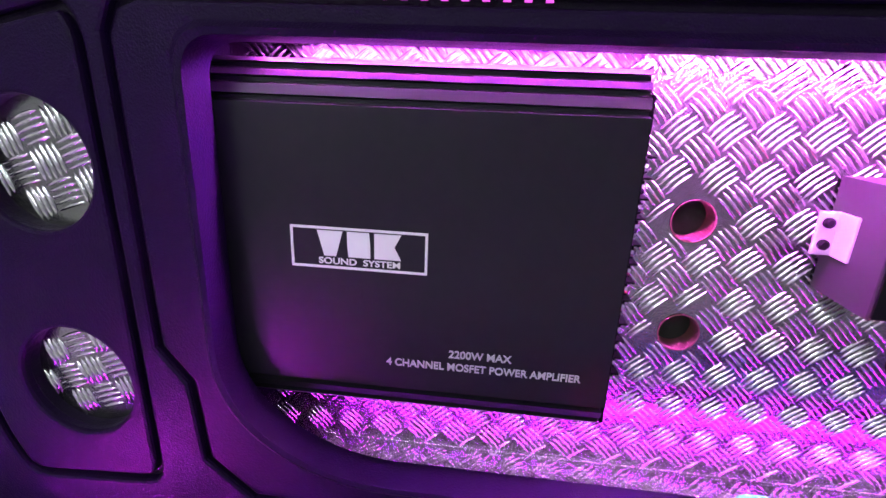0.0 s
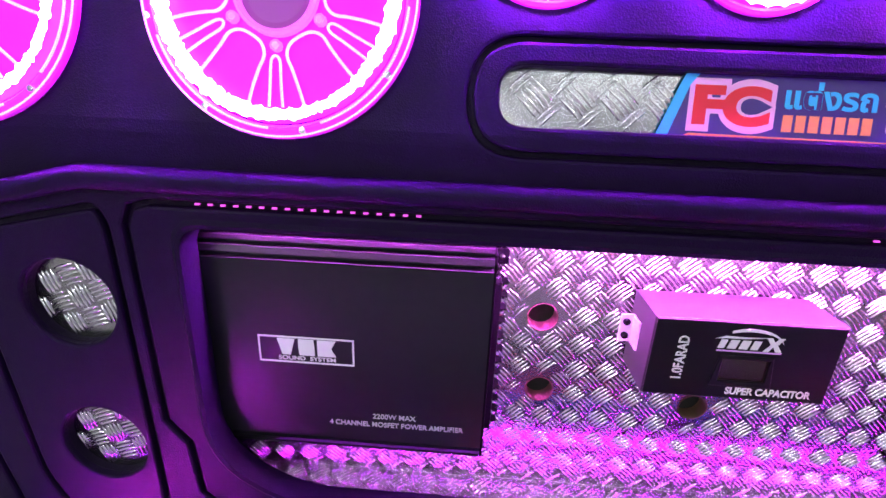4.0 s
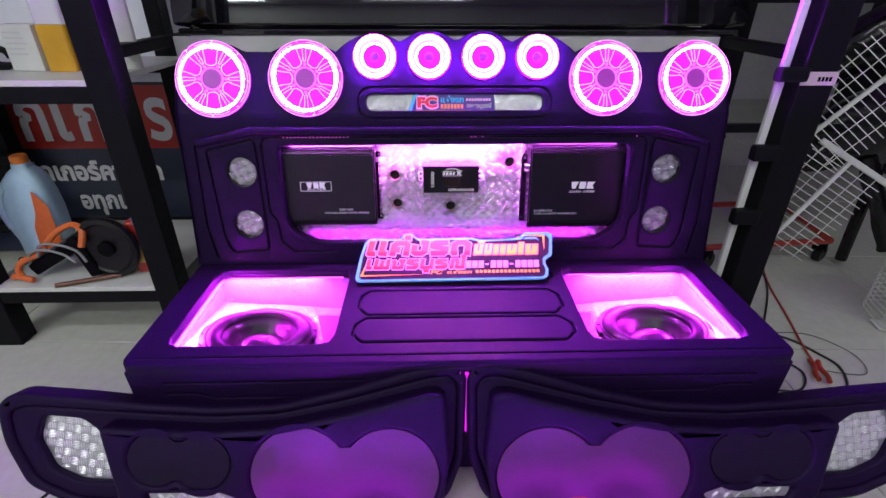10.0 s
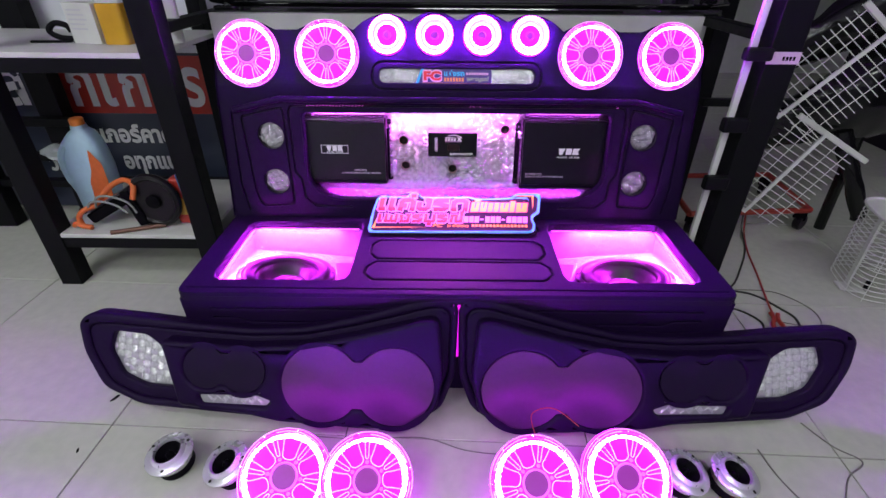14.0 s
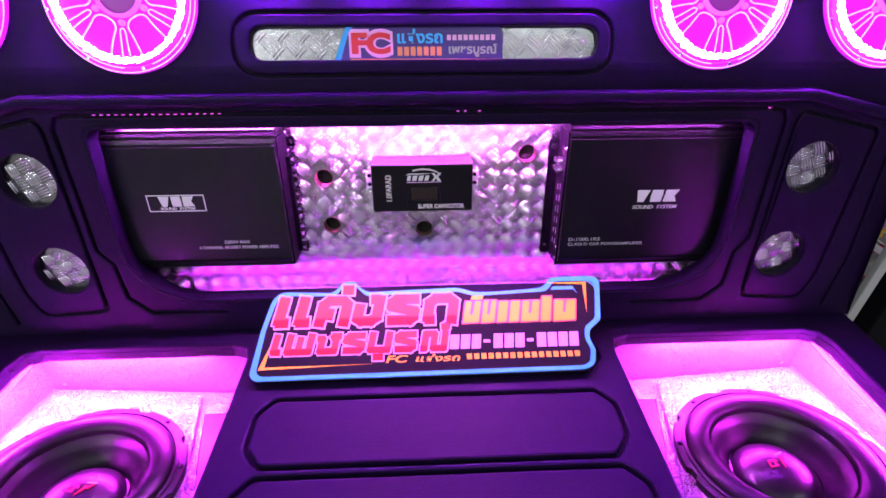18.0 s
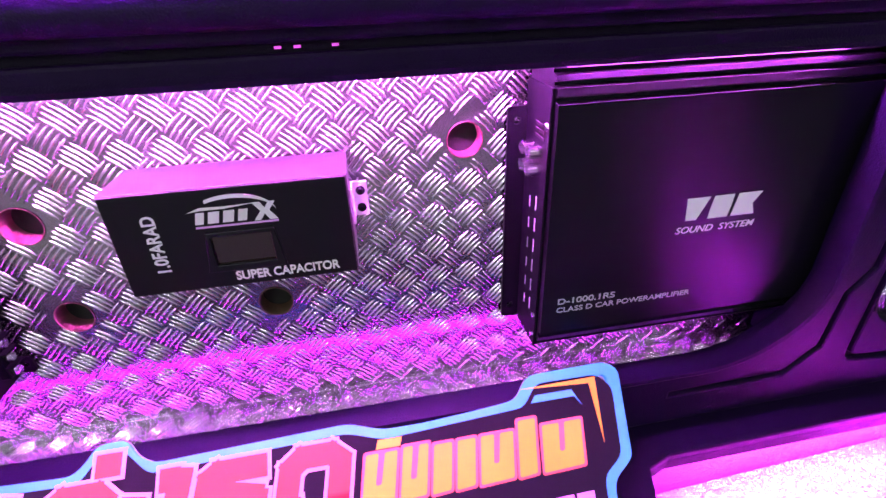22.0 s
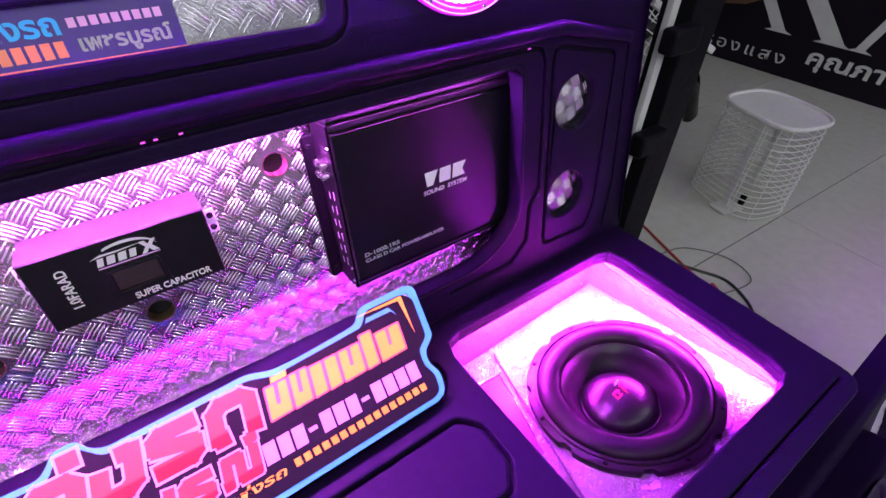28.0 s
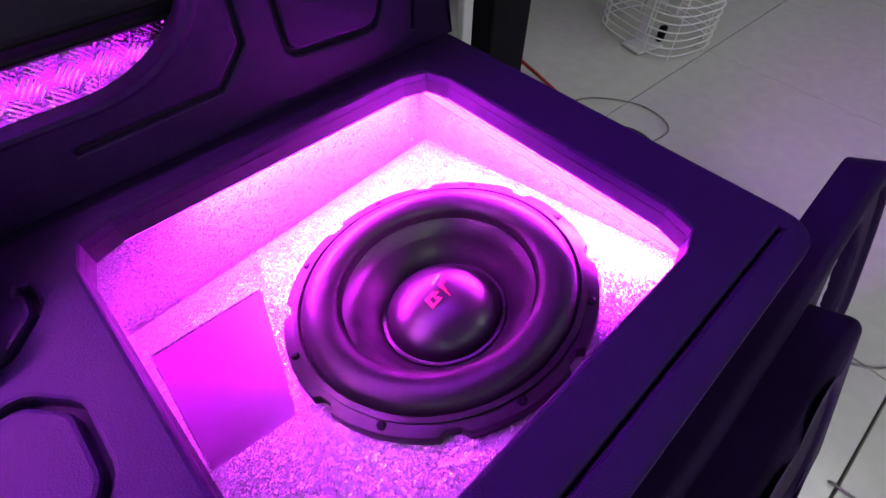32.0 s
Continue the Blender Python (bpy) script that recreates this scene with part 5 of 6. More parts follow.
def door_panel():
    t = thing("door_panel", "black vinyl car door speaker panel with tread insets, standing on the floor", "door panel", Matrix(), "car door panels")
    out = rounded([(0.004, 0.304), (0.015, 0.324), (0.055, 0.325), (0.106, 0.312), (0.239, 0.271), (0.371, 0.239), (0.503, 0.231), (0.634, 0.238), (0.764, 0.250), (0.885, 0.258), (0.922, 0.235), (0.912, 0.160), (0.870, 0.072), (0.780, 0.030), (0.520, 0.012), (0.250, 0.001), (0.105, 0.001), (0.035, 0.052), (0.006, 0.135)], 0.022, 4)
    field = rounded([(0.022, 0.278), (0.038, 0.297), (0.072, 0.296), (0.245, 0.248), (0.375, 0.220), (0.500, 0.213), (0.634, 0.218), (0.86, 0.232), (0.898, 0.222), (0.888, 0.160), (0.850, 0.086), (0.775, 0.050), (0.520, 0.032), (0.250, 0.021), (0.115, 0.021), (0.052, 0.065), (0.024, 0.140)], 0.02, 4)
    pods = figure_eight((0.156, 0.110), 0.101, (0.334, 0.124), 0.102)
    small = figure_eight((0.512, 0.140), 0.053, (0.600, 0.146), 0.051)
    trim = rounded([(0.835, 0.212), (0.760, 0.206), (0.728, 0.182), (0.684, 0.076), (0.770, 0.080), (0.822, 0.105), (0.850, 0.165)], 0.012, 4)
    cut = rounded([(0.618, 0.078), (0.480, 0.080), (0.448, 0.068), (0.458, 0.055), (0.610, 0.058)], 0.006, 3)
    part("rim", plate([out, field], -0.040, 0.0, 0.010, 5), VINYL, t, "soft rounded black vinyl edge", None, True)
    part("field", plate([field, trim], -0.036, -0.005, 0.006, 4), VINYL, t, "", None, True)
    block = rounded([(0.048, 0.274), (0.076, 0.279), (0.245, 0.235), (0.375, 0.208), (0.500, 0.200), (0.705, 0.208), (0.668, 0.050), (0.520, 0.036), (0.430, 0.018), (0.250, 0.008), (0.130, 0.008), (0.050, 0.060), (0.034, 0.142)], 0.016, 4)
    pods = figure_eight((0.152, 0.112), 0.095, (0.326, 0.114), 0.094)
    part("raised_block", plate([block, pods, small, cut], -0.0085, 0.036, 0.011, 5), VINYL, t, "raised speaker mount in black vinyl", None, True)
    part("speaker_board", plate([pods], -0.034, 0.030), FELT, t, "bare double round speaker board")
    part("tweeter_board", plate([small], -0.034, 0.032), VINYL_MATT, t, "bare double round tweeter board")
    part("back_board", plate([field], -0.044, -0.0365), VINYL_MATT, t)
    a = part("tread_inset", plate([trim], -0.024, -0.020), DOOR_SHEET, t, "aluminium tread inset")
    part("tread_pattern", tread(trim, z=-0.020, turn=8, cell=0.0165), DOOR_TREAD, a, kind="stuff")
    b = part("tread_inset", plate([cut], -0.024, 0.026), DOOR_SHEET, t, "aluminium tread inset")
    part("tread_pattern", tread(cut, z=0.026, turn=40, cell=0.016), DOOR_TREAD, b, kind="stuff")
    return t


DR = pose(0, 0.030, 0.001, 67.2)
door = door_panel()
door.matrix_world = DR @ Matrix.Diagonal((1.022, 1.0, 1.0, 1.0))
door2 = copy_thing(door, DR @ pose(0, 0.0, 0.0, 0, 0, -1.6))
door2.scale = (-0.970, 1, 1)
door2["label"] = "black vinyl car door speaker panel for the other side, on the floor"

# ---- loose speakers and drivers on the floor ----
loose = lit_speaker()
loose.name = "loose_speaker"
tagged(loose, "loose lit speaker with magenta spoked grille, lying on the floor", "speaker", "loose floor speakers")
part("basket", lathe([(0.066, -0.001), (0.0655, -0.008), (0.058, -0.028), (0.046, -0.040), (0.0, -0.040)], 40), RUBBER, loose, "black steel basket", None, True)
part("magnet", lathe([(0.044, -0.0402), (0.047, -0.042), (0.047, -0.058), (0.044, -0.060), (0.0, -0.060)], 32), AMP_DARK, loose, "black magnet", None, True)
# Rear light ring added to brighten the door panels behind the speakers.
bm = bmesh.new()
for k in range(72):
    a = 2 * math.pi * k / 72
    for r, z in ((0.0845, -0.001), (0.0845, -0.007)):
        bm.verts.new((r * math.cos(a), r * math.sin(a), z))
bm.verts.ensure_lookup_table()
for k in range(72):
    q = (k + 1) % 72
    bm.faces.new((bm.verts[2 * k], bm.verts[2 * q], bm.verts[2 * q + 1], bm.verts[2 * k + 1]))
part("rear_fill_ring", bm, material("rear_fill", (0.9, 0.4, 0.9), 0.4, 0, 0.0, emit=REAR_FILL, power=5.0), loose, "added light ring that brightens the door panels behind")

# Second added glow, at the grille's back, again for the door panels.
part("grille_back", lathe([(0.0840, -0.0075), (0.0700, -0.0085), (0.0690, -0.0200), (0.0660, -0.0200)], 64), material("rear_fill_acrylic", (0.5, 0.1, 0.6), 0.3, 0, 0.0, emit=REAR_FILL, power=6.0), loose, "added glow at the grille's back for the door panels", None, True)
for k, (x, y, z, rx, ry, rz) in enumerate(((-0.353, -0.138, 0.062, 34, -10, 20), (-0.184, -0.143, 0.060, 36, 2, 5), (0.160, -0.146, 0.060, 36, 4, -10), (0.347, -0.132, 0.064, 36, 14, -14))):
    mm = pose(x, y, z, rx, ry, rz) @ Matrix.Scale(1.11, 4)
    if k == 0:
        loose.matrix_world = mm
    else:
        c = copy_thing(loose, mm)
        c.scale = (1.11, 1.11, 1.11)


def horn_driver():
    t = thing("horn_driver", "turned aluminium tweeter horn driver lying on the floor", "tweeter driver", Matrix(), "loose tweeter drivers")
    part("flange", lathe([(0.047, 0.0), (0.047, 0.003), (0.0455, 0.0045), (0.034, 0.006), (0.0295, 0.0125), (0.0268, 0.013), (0.0255, 0.009), (0.024, -0.010)], 56), CHROME, t, "bright turned aluminium flange", None, True)
    part("throat", lathe([(0.0258, 0.008), (0.022, -0.004), (0.014, -0.013), (0.0, -0.014)], 32), AMP_DARK, t, "dark horn throat", None, True)
    part("phase_plug", lathe([(0.008, -0.014), (0.008, 0.000), (0.004, 0.006), (0.0, 0.007)], 16), AMP_DARK, t, "", None, True)
    part("body", lathe([(0.041, -0.0005), (0.040, -0.016), (0.037, -0.020), (0.0, -0.020)], 40), STEEL, t, "grey metal body", None, True)
    part("magnet", lathe([(0.036, -0.0202), (0.036, -0.040), (0.034, -0.042), (0.0, -0.042)], 32), AMP_DARK, t, "black magnet", None, True)
    hole = None
    for k in range(3):
        a = 2 * math.pi * k / 3 + 0.5
        mm = pose(0.0405 * math.cos(a), 0.0405 * math.sin(a), 0.0068)
        if hole is None:
            # Dark disc on the flange carries the shade of a screw hole.
            hole = part("screw_hole", lathe([(0.0034, 0.0), (0.0024, 0.0003), (0.0, 0.0002)], 10), HOLE_SHADE, t, "", mm)
        else:
            share("screw_hole", hole, mm, t)
    return t


hd = horn_driver()
hd.matrix_world = pose(-0.624, -0.078, 0.046, 6, -6, 10) @ Matrix.Scale(1.06, 4)
for x, y, rx, ry in ((-0.492, -0.100, 14, -10), (0.484, -0.108, 12, 10), (0.585, -0.113, 10, 8)):
    copy_thing(hd, pose(x, y, 0.048, rx, ry, x * 50))
tape = tagged(part("yellow_tag", box(-0.022, 0.022, -0.006, 0.006, 0, 0.006, 0.002), material("yellow_plastic", (0.7, 0.5, 0.03), 0.5, 0, 0.1)), "small yellow tag on the floor by a driver", "tag")
tape.matrix_world = pose(0.575, -0.145, 0.0, 0, 0, -20)

# ---- left rack contents ----
def jug():
    t = thing("jug", "pale blue plastic fluid jug with an orange cap and label", "jug", pose(-1.235, 0.80, 0.199, 0, 0, 12) @ Matrix.Diagonal((0.82, 0.95, 1.04, 1)))
    blue = material("pale_blue_plastic", (0.42, 0.60, 0.76), 0.4, 0, 0.08)
    bm = bmesh.new()
    rings = []
    for z, sx, sy, ox in ((0.0, 0.070, 0.045, 0), (0.006, 0.076, 0.052, 0), (0.07, 0.078, 0.054, 0), (0.10, 0.083, 0.056, -0.004), (0.14, 0.088, 0.056, -0.006), (0.19, 0.078, 0.054, 0), (0.235, 0.066, 0.048, 0.004), (0.262, 0.042, 0.034, 0.010), (0.272, 0.026, 0.026, 0.012), (0.285, 0.024, 0.024, 0.012)):
        rings.append([bm.verts.new((ox + sx * (abs(math.cos(a)) ** 0.6) * math.copysign(1, math.cos(a)), sy * (abs(math.sin(a)) ** 0.6) * math.copysign(1, math.sin(a)), z)) for a in [2 * math.pi * k / 32 + 0.05 for k in range(32)]])
    for a, b in zip(rings, rings[1:]):
        for k in range(32):
            bm.faces.new((a[k - 1], a[k], b[k], b[k - 1]))
    bm.faces.new(rings[0][::-1]), bm.faces.new(rings[-1])
    part("body", bm, blue, t, "", None, True)
    part("cap", lathe([(0.024, 0.0), (0.025, 0.002), (0.025, 0.018), (0.022, 0.021), (0, 0.021)], 20), material("orange_plastic", (0.80, 0.22, 0.04), 0.4, 0, 0.08), t, "orange screw cap", pose(0.012, 0, 0.284), True)
    part("grip", tube(smooth_path([(-0.044, -0.036, 0.228), (-0.064, -0.044, 0.20), (-0.070, -0.046, 0.155), (-0.066, -0.042, 0.112)], 5), 0.013, 8), blue, t, "moulded grip", None, True)
    part("label", plate([rounded([(-0.012, 0.02), (0.062, 0.02), (0.062, 0.15), (0.030, 0.20), (0.016, 0.13), (-0.004, 0.09)], 0.008, 3)], 0, 0.0008), material("orange_label", (0.66, 0.13, 0.03), 0.4, 0, 0.15), t, "orange paper label", pose(0.010, -0.0555, 0.02, 90, 0, 0))
    return t


jug()
yb = thing("oil_bottle", "tall clear bottle of amber yellow fluid", "bottle", pose(-0.96, 0.75, 0.749))
part("body", plate([rounded([(-0.036, -0.026), (0.036, -0.026), (0.036, 0.026), (-0.036, 0.026)], 0.012, 4)], 0, 0.105, 0.004), material("amber_fluid", (0.62, 0.33, 0.02), 0.12, 0, 0.15, 20, coat=0.6), yb, "amber fluid")
part("neck", plate([rounded([(-0.035, -0.025), (0.035, -0.025), (0.035, 0.025), (-0.035, 0.025)], 0.012, 4)], 0.1055, 0.20, 0.006), material("clear_plastic", (0.75, 0.76, 0.74), 0.15, 0, 0.05, alpha=0.55), yb, "clear empty top")
ct = thing("carton", "white folding carton with faint grey print", "carton", pose(-1.045, 0.76, 0.749, 0, 0, -10))
part("body", box(-0.045, 0.045, -0.025, 0.025, 0, 0.105, 0.0015), SHELF_WHITE, ct)
for k in range(5):
    part("print_bar", box(-0.036, 0.01 + 0.005 * (k % 3), -0.0256, -0.0252, 0.085 - 0.012 * k, 0.089 - 0.012 * k), GREY_INK, ct)
cl = thing("black_clip", "small black spring tool on the shelf", "tool", pose(-1.135, 0.76, 0.749, 0, 0, 6))
part("lever", tube(smooth_path([(0.06, 0, 0.010), (0.0, 0, 0.012), (-0.03, 0, 0.03), (-0.01, 0, 0.05), (0.02, 0, 0.045), (0.03, 0, 0.028)], 5), 0.008, 8), RACK_BLACK, cl, "", None, True)
part("foot", box(-0.09, 0.02, -0.006, 0.006, 0.0, 0.006, 0.002), RACK_BLACK, cl)
dr = thing("power_tool", "black power tool with thick orange cord lying on the lower shelf", "power tool", pose(-1.08, 0.690, 0.1995))
orange = material("orange_rubber", (0.62, 0.13, 0.03), 0.5, 0, 0.15)
grey_rubber = material("grey_rubber", (0.22, 0.22, 0.23), 0.5, 0, 0.1)
tilt = pose(-0.122, 0, 0.040, 0, -29, 0)
part("motor_case", box(0, 0.195, -0.040, 0.040, -0.036, 0, 0.007, 3), AMP_DARK, dr, "black moulded case", tilt)
part("top_cover", box(0.012, 0.170, -0.034, 0.034, 0.0005, 0.0065, 0.003, 2), material("slate_plastic", (0.055, 0.058, 0.085), 0.4, 0, 0.15, spec=0.3), dr, "slate grey cover", tilt)
part("bracket", box(0.0, 0.034, -0.036, 0.036, 0.0, 0.125, 0.006, 2), AMP_DARK, dr, "", pose(0.052, -0.012, 0.006, 0, -16, 0))
part("guard", lathe([(0.0, -0.020), (0.070, -0.020), (0.086, -0.012), (0.092, 0.0), (0.088, 0.010), (0.076, 0.014), (0.070, 0.008), (0.030, 0.004), (0.0, 0.006)], 40), RUBBER, dr, "round glossy black guard", pose(0.118, -0.030, 0.0945, 90, 0, 0) @ Matrix.Diagonal((0.90, 1.0, 1.0, 1.0)), True)
part("spindle", lathe([(0.022, 0.004), (0.022, 0.016), (0.010, 0.020), (0.0, 0.020)], 20), AMP_DARK, dr, "", pose(0.118, -0.030, 0.0945, 90, 0, 0), True)
part("orange_cord", tube(smooth_path([(-0.128, -0.056, 0.010), (-0.132, -0.054, 0.040), (-0.110, -0.052, 0.066), (-0.070, -0.040, 0.084), (-0.020, -0.020, 0.135), (0.030, -0.015, 0.158), (0.070, -0.040, 0.150), (0.066, -0.058, 0.110)], 6), 0.0085, 8), orange, dr, "thick orange cord", None, True)
part("orange_cord", tube(smooth_path([(-0.160, -0.050, 0.010), (-0.146, -0.056, 0.020), (-0.122, -0.060, 0.014), (-0.096, -0.062, 0.010)], 6), 0.0085, 8), orange, dr, "thick orange cord", None, True)
for k in (0, 1):
    part("grey_cord", tube(smooth_path([(-0.098 + 0.030 * k, -0.048, 0.058 + 0.018 * k), (-0.080 + 0.030 * k, -0.054, 0.092 + 0.020 * k), (-0.040 + 0.030 * k, -0.054, 0.100 + 0.018 * k), (0.000 + 0.040 * k, -0.050, 0.084 + 0.012 * k), (0.030 + 0.030 * k, -0.052, 0.060)], 6), 0.0038, 8), grey_rubber, dr, "thin grey cord", None, True)
part("cord_tie", tube([Vector((-0.110 + 0.011 * math.cos(a), -0.052, 0.066 + 0.011 * math.sin(a))) for a in np.linspace(0, 2 * math.pi, 13)[:-1]], 0.0018, 5, True), AMP_DARK, dr, "", None, True)
rd = tagged(part("steel_rod", tube([(-1.10, 0.60, 0.207), (-0.95, 0.655, 0.207)], 0.007, 8), material("rusty_steel", (0.16, 0.08, 0.06), 0.6, 0.5, 0.3)), "short rusty steel rod across the shelf edge", "rod")
bk = thing("book", "white and blue booklet standing against a post", "book", pose(-0.841, 0.715, 0.199, 0, -5, 4) @ Matrix.Scale(1.2, 4))
part("page_block", box(-0.006, 0.006, -0.06, 0.06, 0, 0.16, 0.001), SHELF_WHITE, bk)
part("cover", box(-0.0085, -0.0062, -0.062, 0.062, 0, 0.162), material("blue_cover", (0.05, 0.17, 0.40), 0.4, 0, 0.1), bk, "blue cover")
rb_ = thing("snack_packet", "red and gold printed packet on the lower shelf", "packet", pose(-0.886, 0.702, 0.199, 0, 0, 4) @ Matrix.Scale(1.15, 4))
part("packet_body", box(-0.028, 0.028, -0.02, 0.02, 0, 0.14, 0.008, 3), material("red_packet", (0.42, 0.03, 0.02), 0.35, 0, 0.15), rb_)
part("print_patch", box(-0.02, 0.02, -0.0212, -0.0205, 0.03, 0.08), material("gold_print", (0.6, 0.35, 0.06), 0.35, 0, 0.15), rb_)
bag = thing("plastic_bag", "crumpled clear plastic bag hanging in the rack", "bag", pose(-1.40, 0.90, 0.36))
bm = bmesh.new()
bmesh.ops.create_icosphere(bm, subdivisions=3, radius=0.06)
for v in bm.verts:
    v.co *= 0.75 + 0.5 * noise.noise(v.co * 22)
    v.co.z *= 0.7
part("film", bm, material("grey_clear_film", (0.5, 0.53, 0.56), 0.2, 0, 0.2, alpha=0.7), bag, "", None, True)

# poster behind the left rack
po = thing("wall_poster", "red and navy vinyl banner with white lettering behind the rack", "poster", pose(0, 1.16, 0, 90, 0, 0))
part("sheet", plate([[(-2.1, 0.02), (-0.62, 0.02), (-0.62, 0.99), (-2.1, 0.99)]], -0.004, 0.0), material("navy_vinyl", (0.022, 0.028, 0.055), 0.35, 0, 0.2, 6), po)
part("red_band", plate([[(-1.62, 0.429), (-0.62, 0.429), (-0.62, 0.645), (-1.62, 0.645)]], 0.0, 0.0006), material("red_vinyl", (0.50, 0.03, 0.02), 0.35, 0, 0.15, 6), po)
part("pale_band", plate([[(-2.1, 0.655), (-0.62, 0.655), (-0.62, 0.99), (-2.1, 0.99)]], 0.0, 0.0006), material("grey_white_vinyl", (0.78, 0.80, 0.84), 0.4, 0, 0.12, 5), po)
for ch, x, w, h in (("ส", -1.700, 0.108, 0.150), ("ติ", -1.565, 0.10, 0.18), ("ก", -1.433, 0.096, 0.150), ("เ", -1.334, 0.048, 0.150), ("ก", -1.232, 0.098, 0.150), ("อ", -1.118, 0.092, 0.150), ("ร", -1.005, 0.080, 0.150)):
    part("headline_letter", letters(ch, 0.165, 0.0006, 0.0012, bold=0.03, width=w, tall=h), WHITE_INK, po, "large white lettering", pose(x, 0.530, 0))
part("text_line", letters("สติกเกอร์คาดรถ", 0.064, 0.0, 0.0008, bold=0.04, width=0.54), WHITE_INK, po, "white lettering", pose(-1.312, 0.346, 0))
part("text_line", letters("อทุกแบบ", 0.064, 0.0, 0.0008, bold=0.04, width=0.27), WHITE_INK, po, "white lettering", pose(-1.236, 0.212, 0))
part("text_line", letters("วร", 0.064, 0.0, 0.0008, bold=0.04, width=0.070), WHITE_INK, po, "white lettering", pose(-1.655, 0.212, 0))

# ---- above and behind the panel ----
hood = thing("car_bonnet", "long glossy black car body panel lying across the rack", "car part", pose(0.03, 1.035, 0.8165))
bm = bmesh.new()
rows = []
for i in range(33):
    x = -0.82 + 1.66 * i / 32
    e = min(1.0, (0.82 - abs(x - 0.01)) / 0.14)
    e = math.sin(max(e, 0.0) * math.pi / 2)
    row = []
    for j in range(15):
        a = math.pi * 2 * j / 15
        yy, zz = -0.10 * math.cos(a), 0.20 * math.sin(a)
        zz = zz * (0.16 if zz < 0 else 1.0) * (0.45 + 0.55 * e)
        row.append(bm.verts.new((x, yy * (0.5 + 0.5 * e), zz + 0.03)))
    rows.append(row)
for a, b in zip(rows, rows[1:]):
    for j in range(15):
        bm.faces.new((a[j - 1], a[j], b[j], b[j - 1]))
bm.faces.new(rows[0]), bm.faces.new(rows[-1][::-1])
bmesh.ops.recalc_face_normals(bm, faces=bm.faces[:])
part("skin", bm, GLOSS_BLACK, hood, "", None, True)
part("lower_lip", box(-0.79, 0.80, -0.10, -0.07, -0.002, 0.016, 0.005), GLOSS_BLACK, hood)

# ---- right of the rack ----
ws = thing("white_plank", "white painted upright plank behind the rack post", "plank", pose(0.771, 0.610, 0.0))
part("board", box(-0.014, 0.004, 0, 0.012, 0, 1.2, 0.002), SHELF_WHITE, ws)
ws = thing("white_plank", "white painted plank standing on the upper shelf by the post", "plank", pose(-0.822, 0.76, 0.749))
part("board", box(-0.034, 0.034, 0, 0.012, 0, 0.45, 0.002), SHELF_WHITE, ws)
for z, h in ((0.383, 0.06), (0.557, 0.055), (0.745, 0.045)):
    part("rack_arm", box(0.735, 0.8038, 0.575, 0.604, z, z + h * 0.7, 0.006, 3), RACK_BLACK, rack)


def wire_crate(w, h, m, label):
    t = thing("wire_rack", label, "wire rack", m, "white wire racks")
    part("frame_bar", box(-0.008, w + 0.008, h - 0.012, h + 0.006, -0.006, 0.006, 0.002), WIRE_WHITE, t)
    part("frame_bar", box(-0.008, w * 0.42, -0.012, 0.004, -0.006, 0.006, 0.002), WIRE_WHITE, t)
    part("centre_bar", box(w * 0.42 - 0.012, w * 0.42, 0.0, h, -0.004, 0.006, 0.001), WIRE_WHITE, t, "", None)
    n = 15
    wr = None
    for k in range(n):
        y = h * (k + 0.5) / n
        ln = 0.55 * w + 0.45 * w * min(1.0, 0.25 + y / h)
        if wr is None:
            wr = part("wire", tube([(-0.01, 0, 0), (w * 0.92, 0, 0)], 0.0016, 5), WIRE_WHITE, t, "", pose(0, y, -0.004))
        else:
            share("wire", wr, pose(0, y, -0.004), t)
    for x in (0.05 * w, 0.22 * w, 0.62 * w, 0.80 * w):
        part("cross_wire", tube([(x, 0, -0.007), (x, h, -0.007)], 0.0016, 5), WIRE_WHITE, t)
    return t


def crate_pose(p, right, up):
    r = (Vector(right) - Vector(p)).normalized()
    n = r.cross(Vector(up) - Vector(p)).normalized()
    u = n.cross(r)
    return Matrix(((r.x, u.x, n.x, p[0]), (r.y, u.y, n.y, p[1]), (r.z, u.z, n.z, p[2]), (0, 0, 0, 1)))


wire_crate(0.28, 0.345, crate_pose((1.010, 0.92, 0.215), (1.186, 0.88, 0.115), (1.093, 0.92, 0.509)), "white coated wire rack hanging at a slant, lower one")
wire_crate(0.28, 0.345, crate_pose((1.012, 0.92, 0.590), (1.117, 0.88, 0.500), (1.098, 0.92, 0.876)), "white coated wire rack hanging at a slant, upper one")
part("rack_arm", box(0.845, 1.32, 0.93, 0.96, 0.535, 0.56, 0.004), RACK_BLACK, rack)
part("rack_arm", box(0.845, 1.32, 0.93, 0.96, 0.90, 0.925, 0.004), RACK_BLACK, rack)

wrap = thing("wrapped_bumper", "long car part wrapped in shiny black film behind the rack", "car part", pose(0, 0, 0))
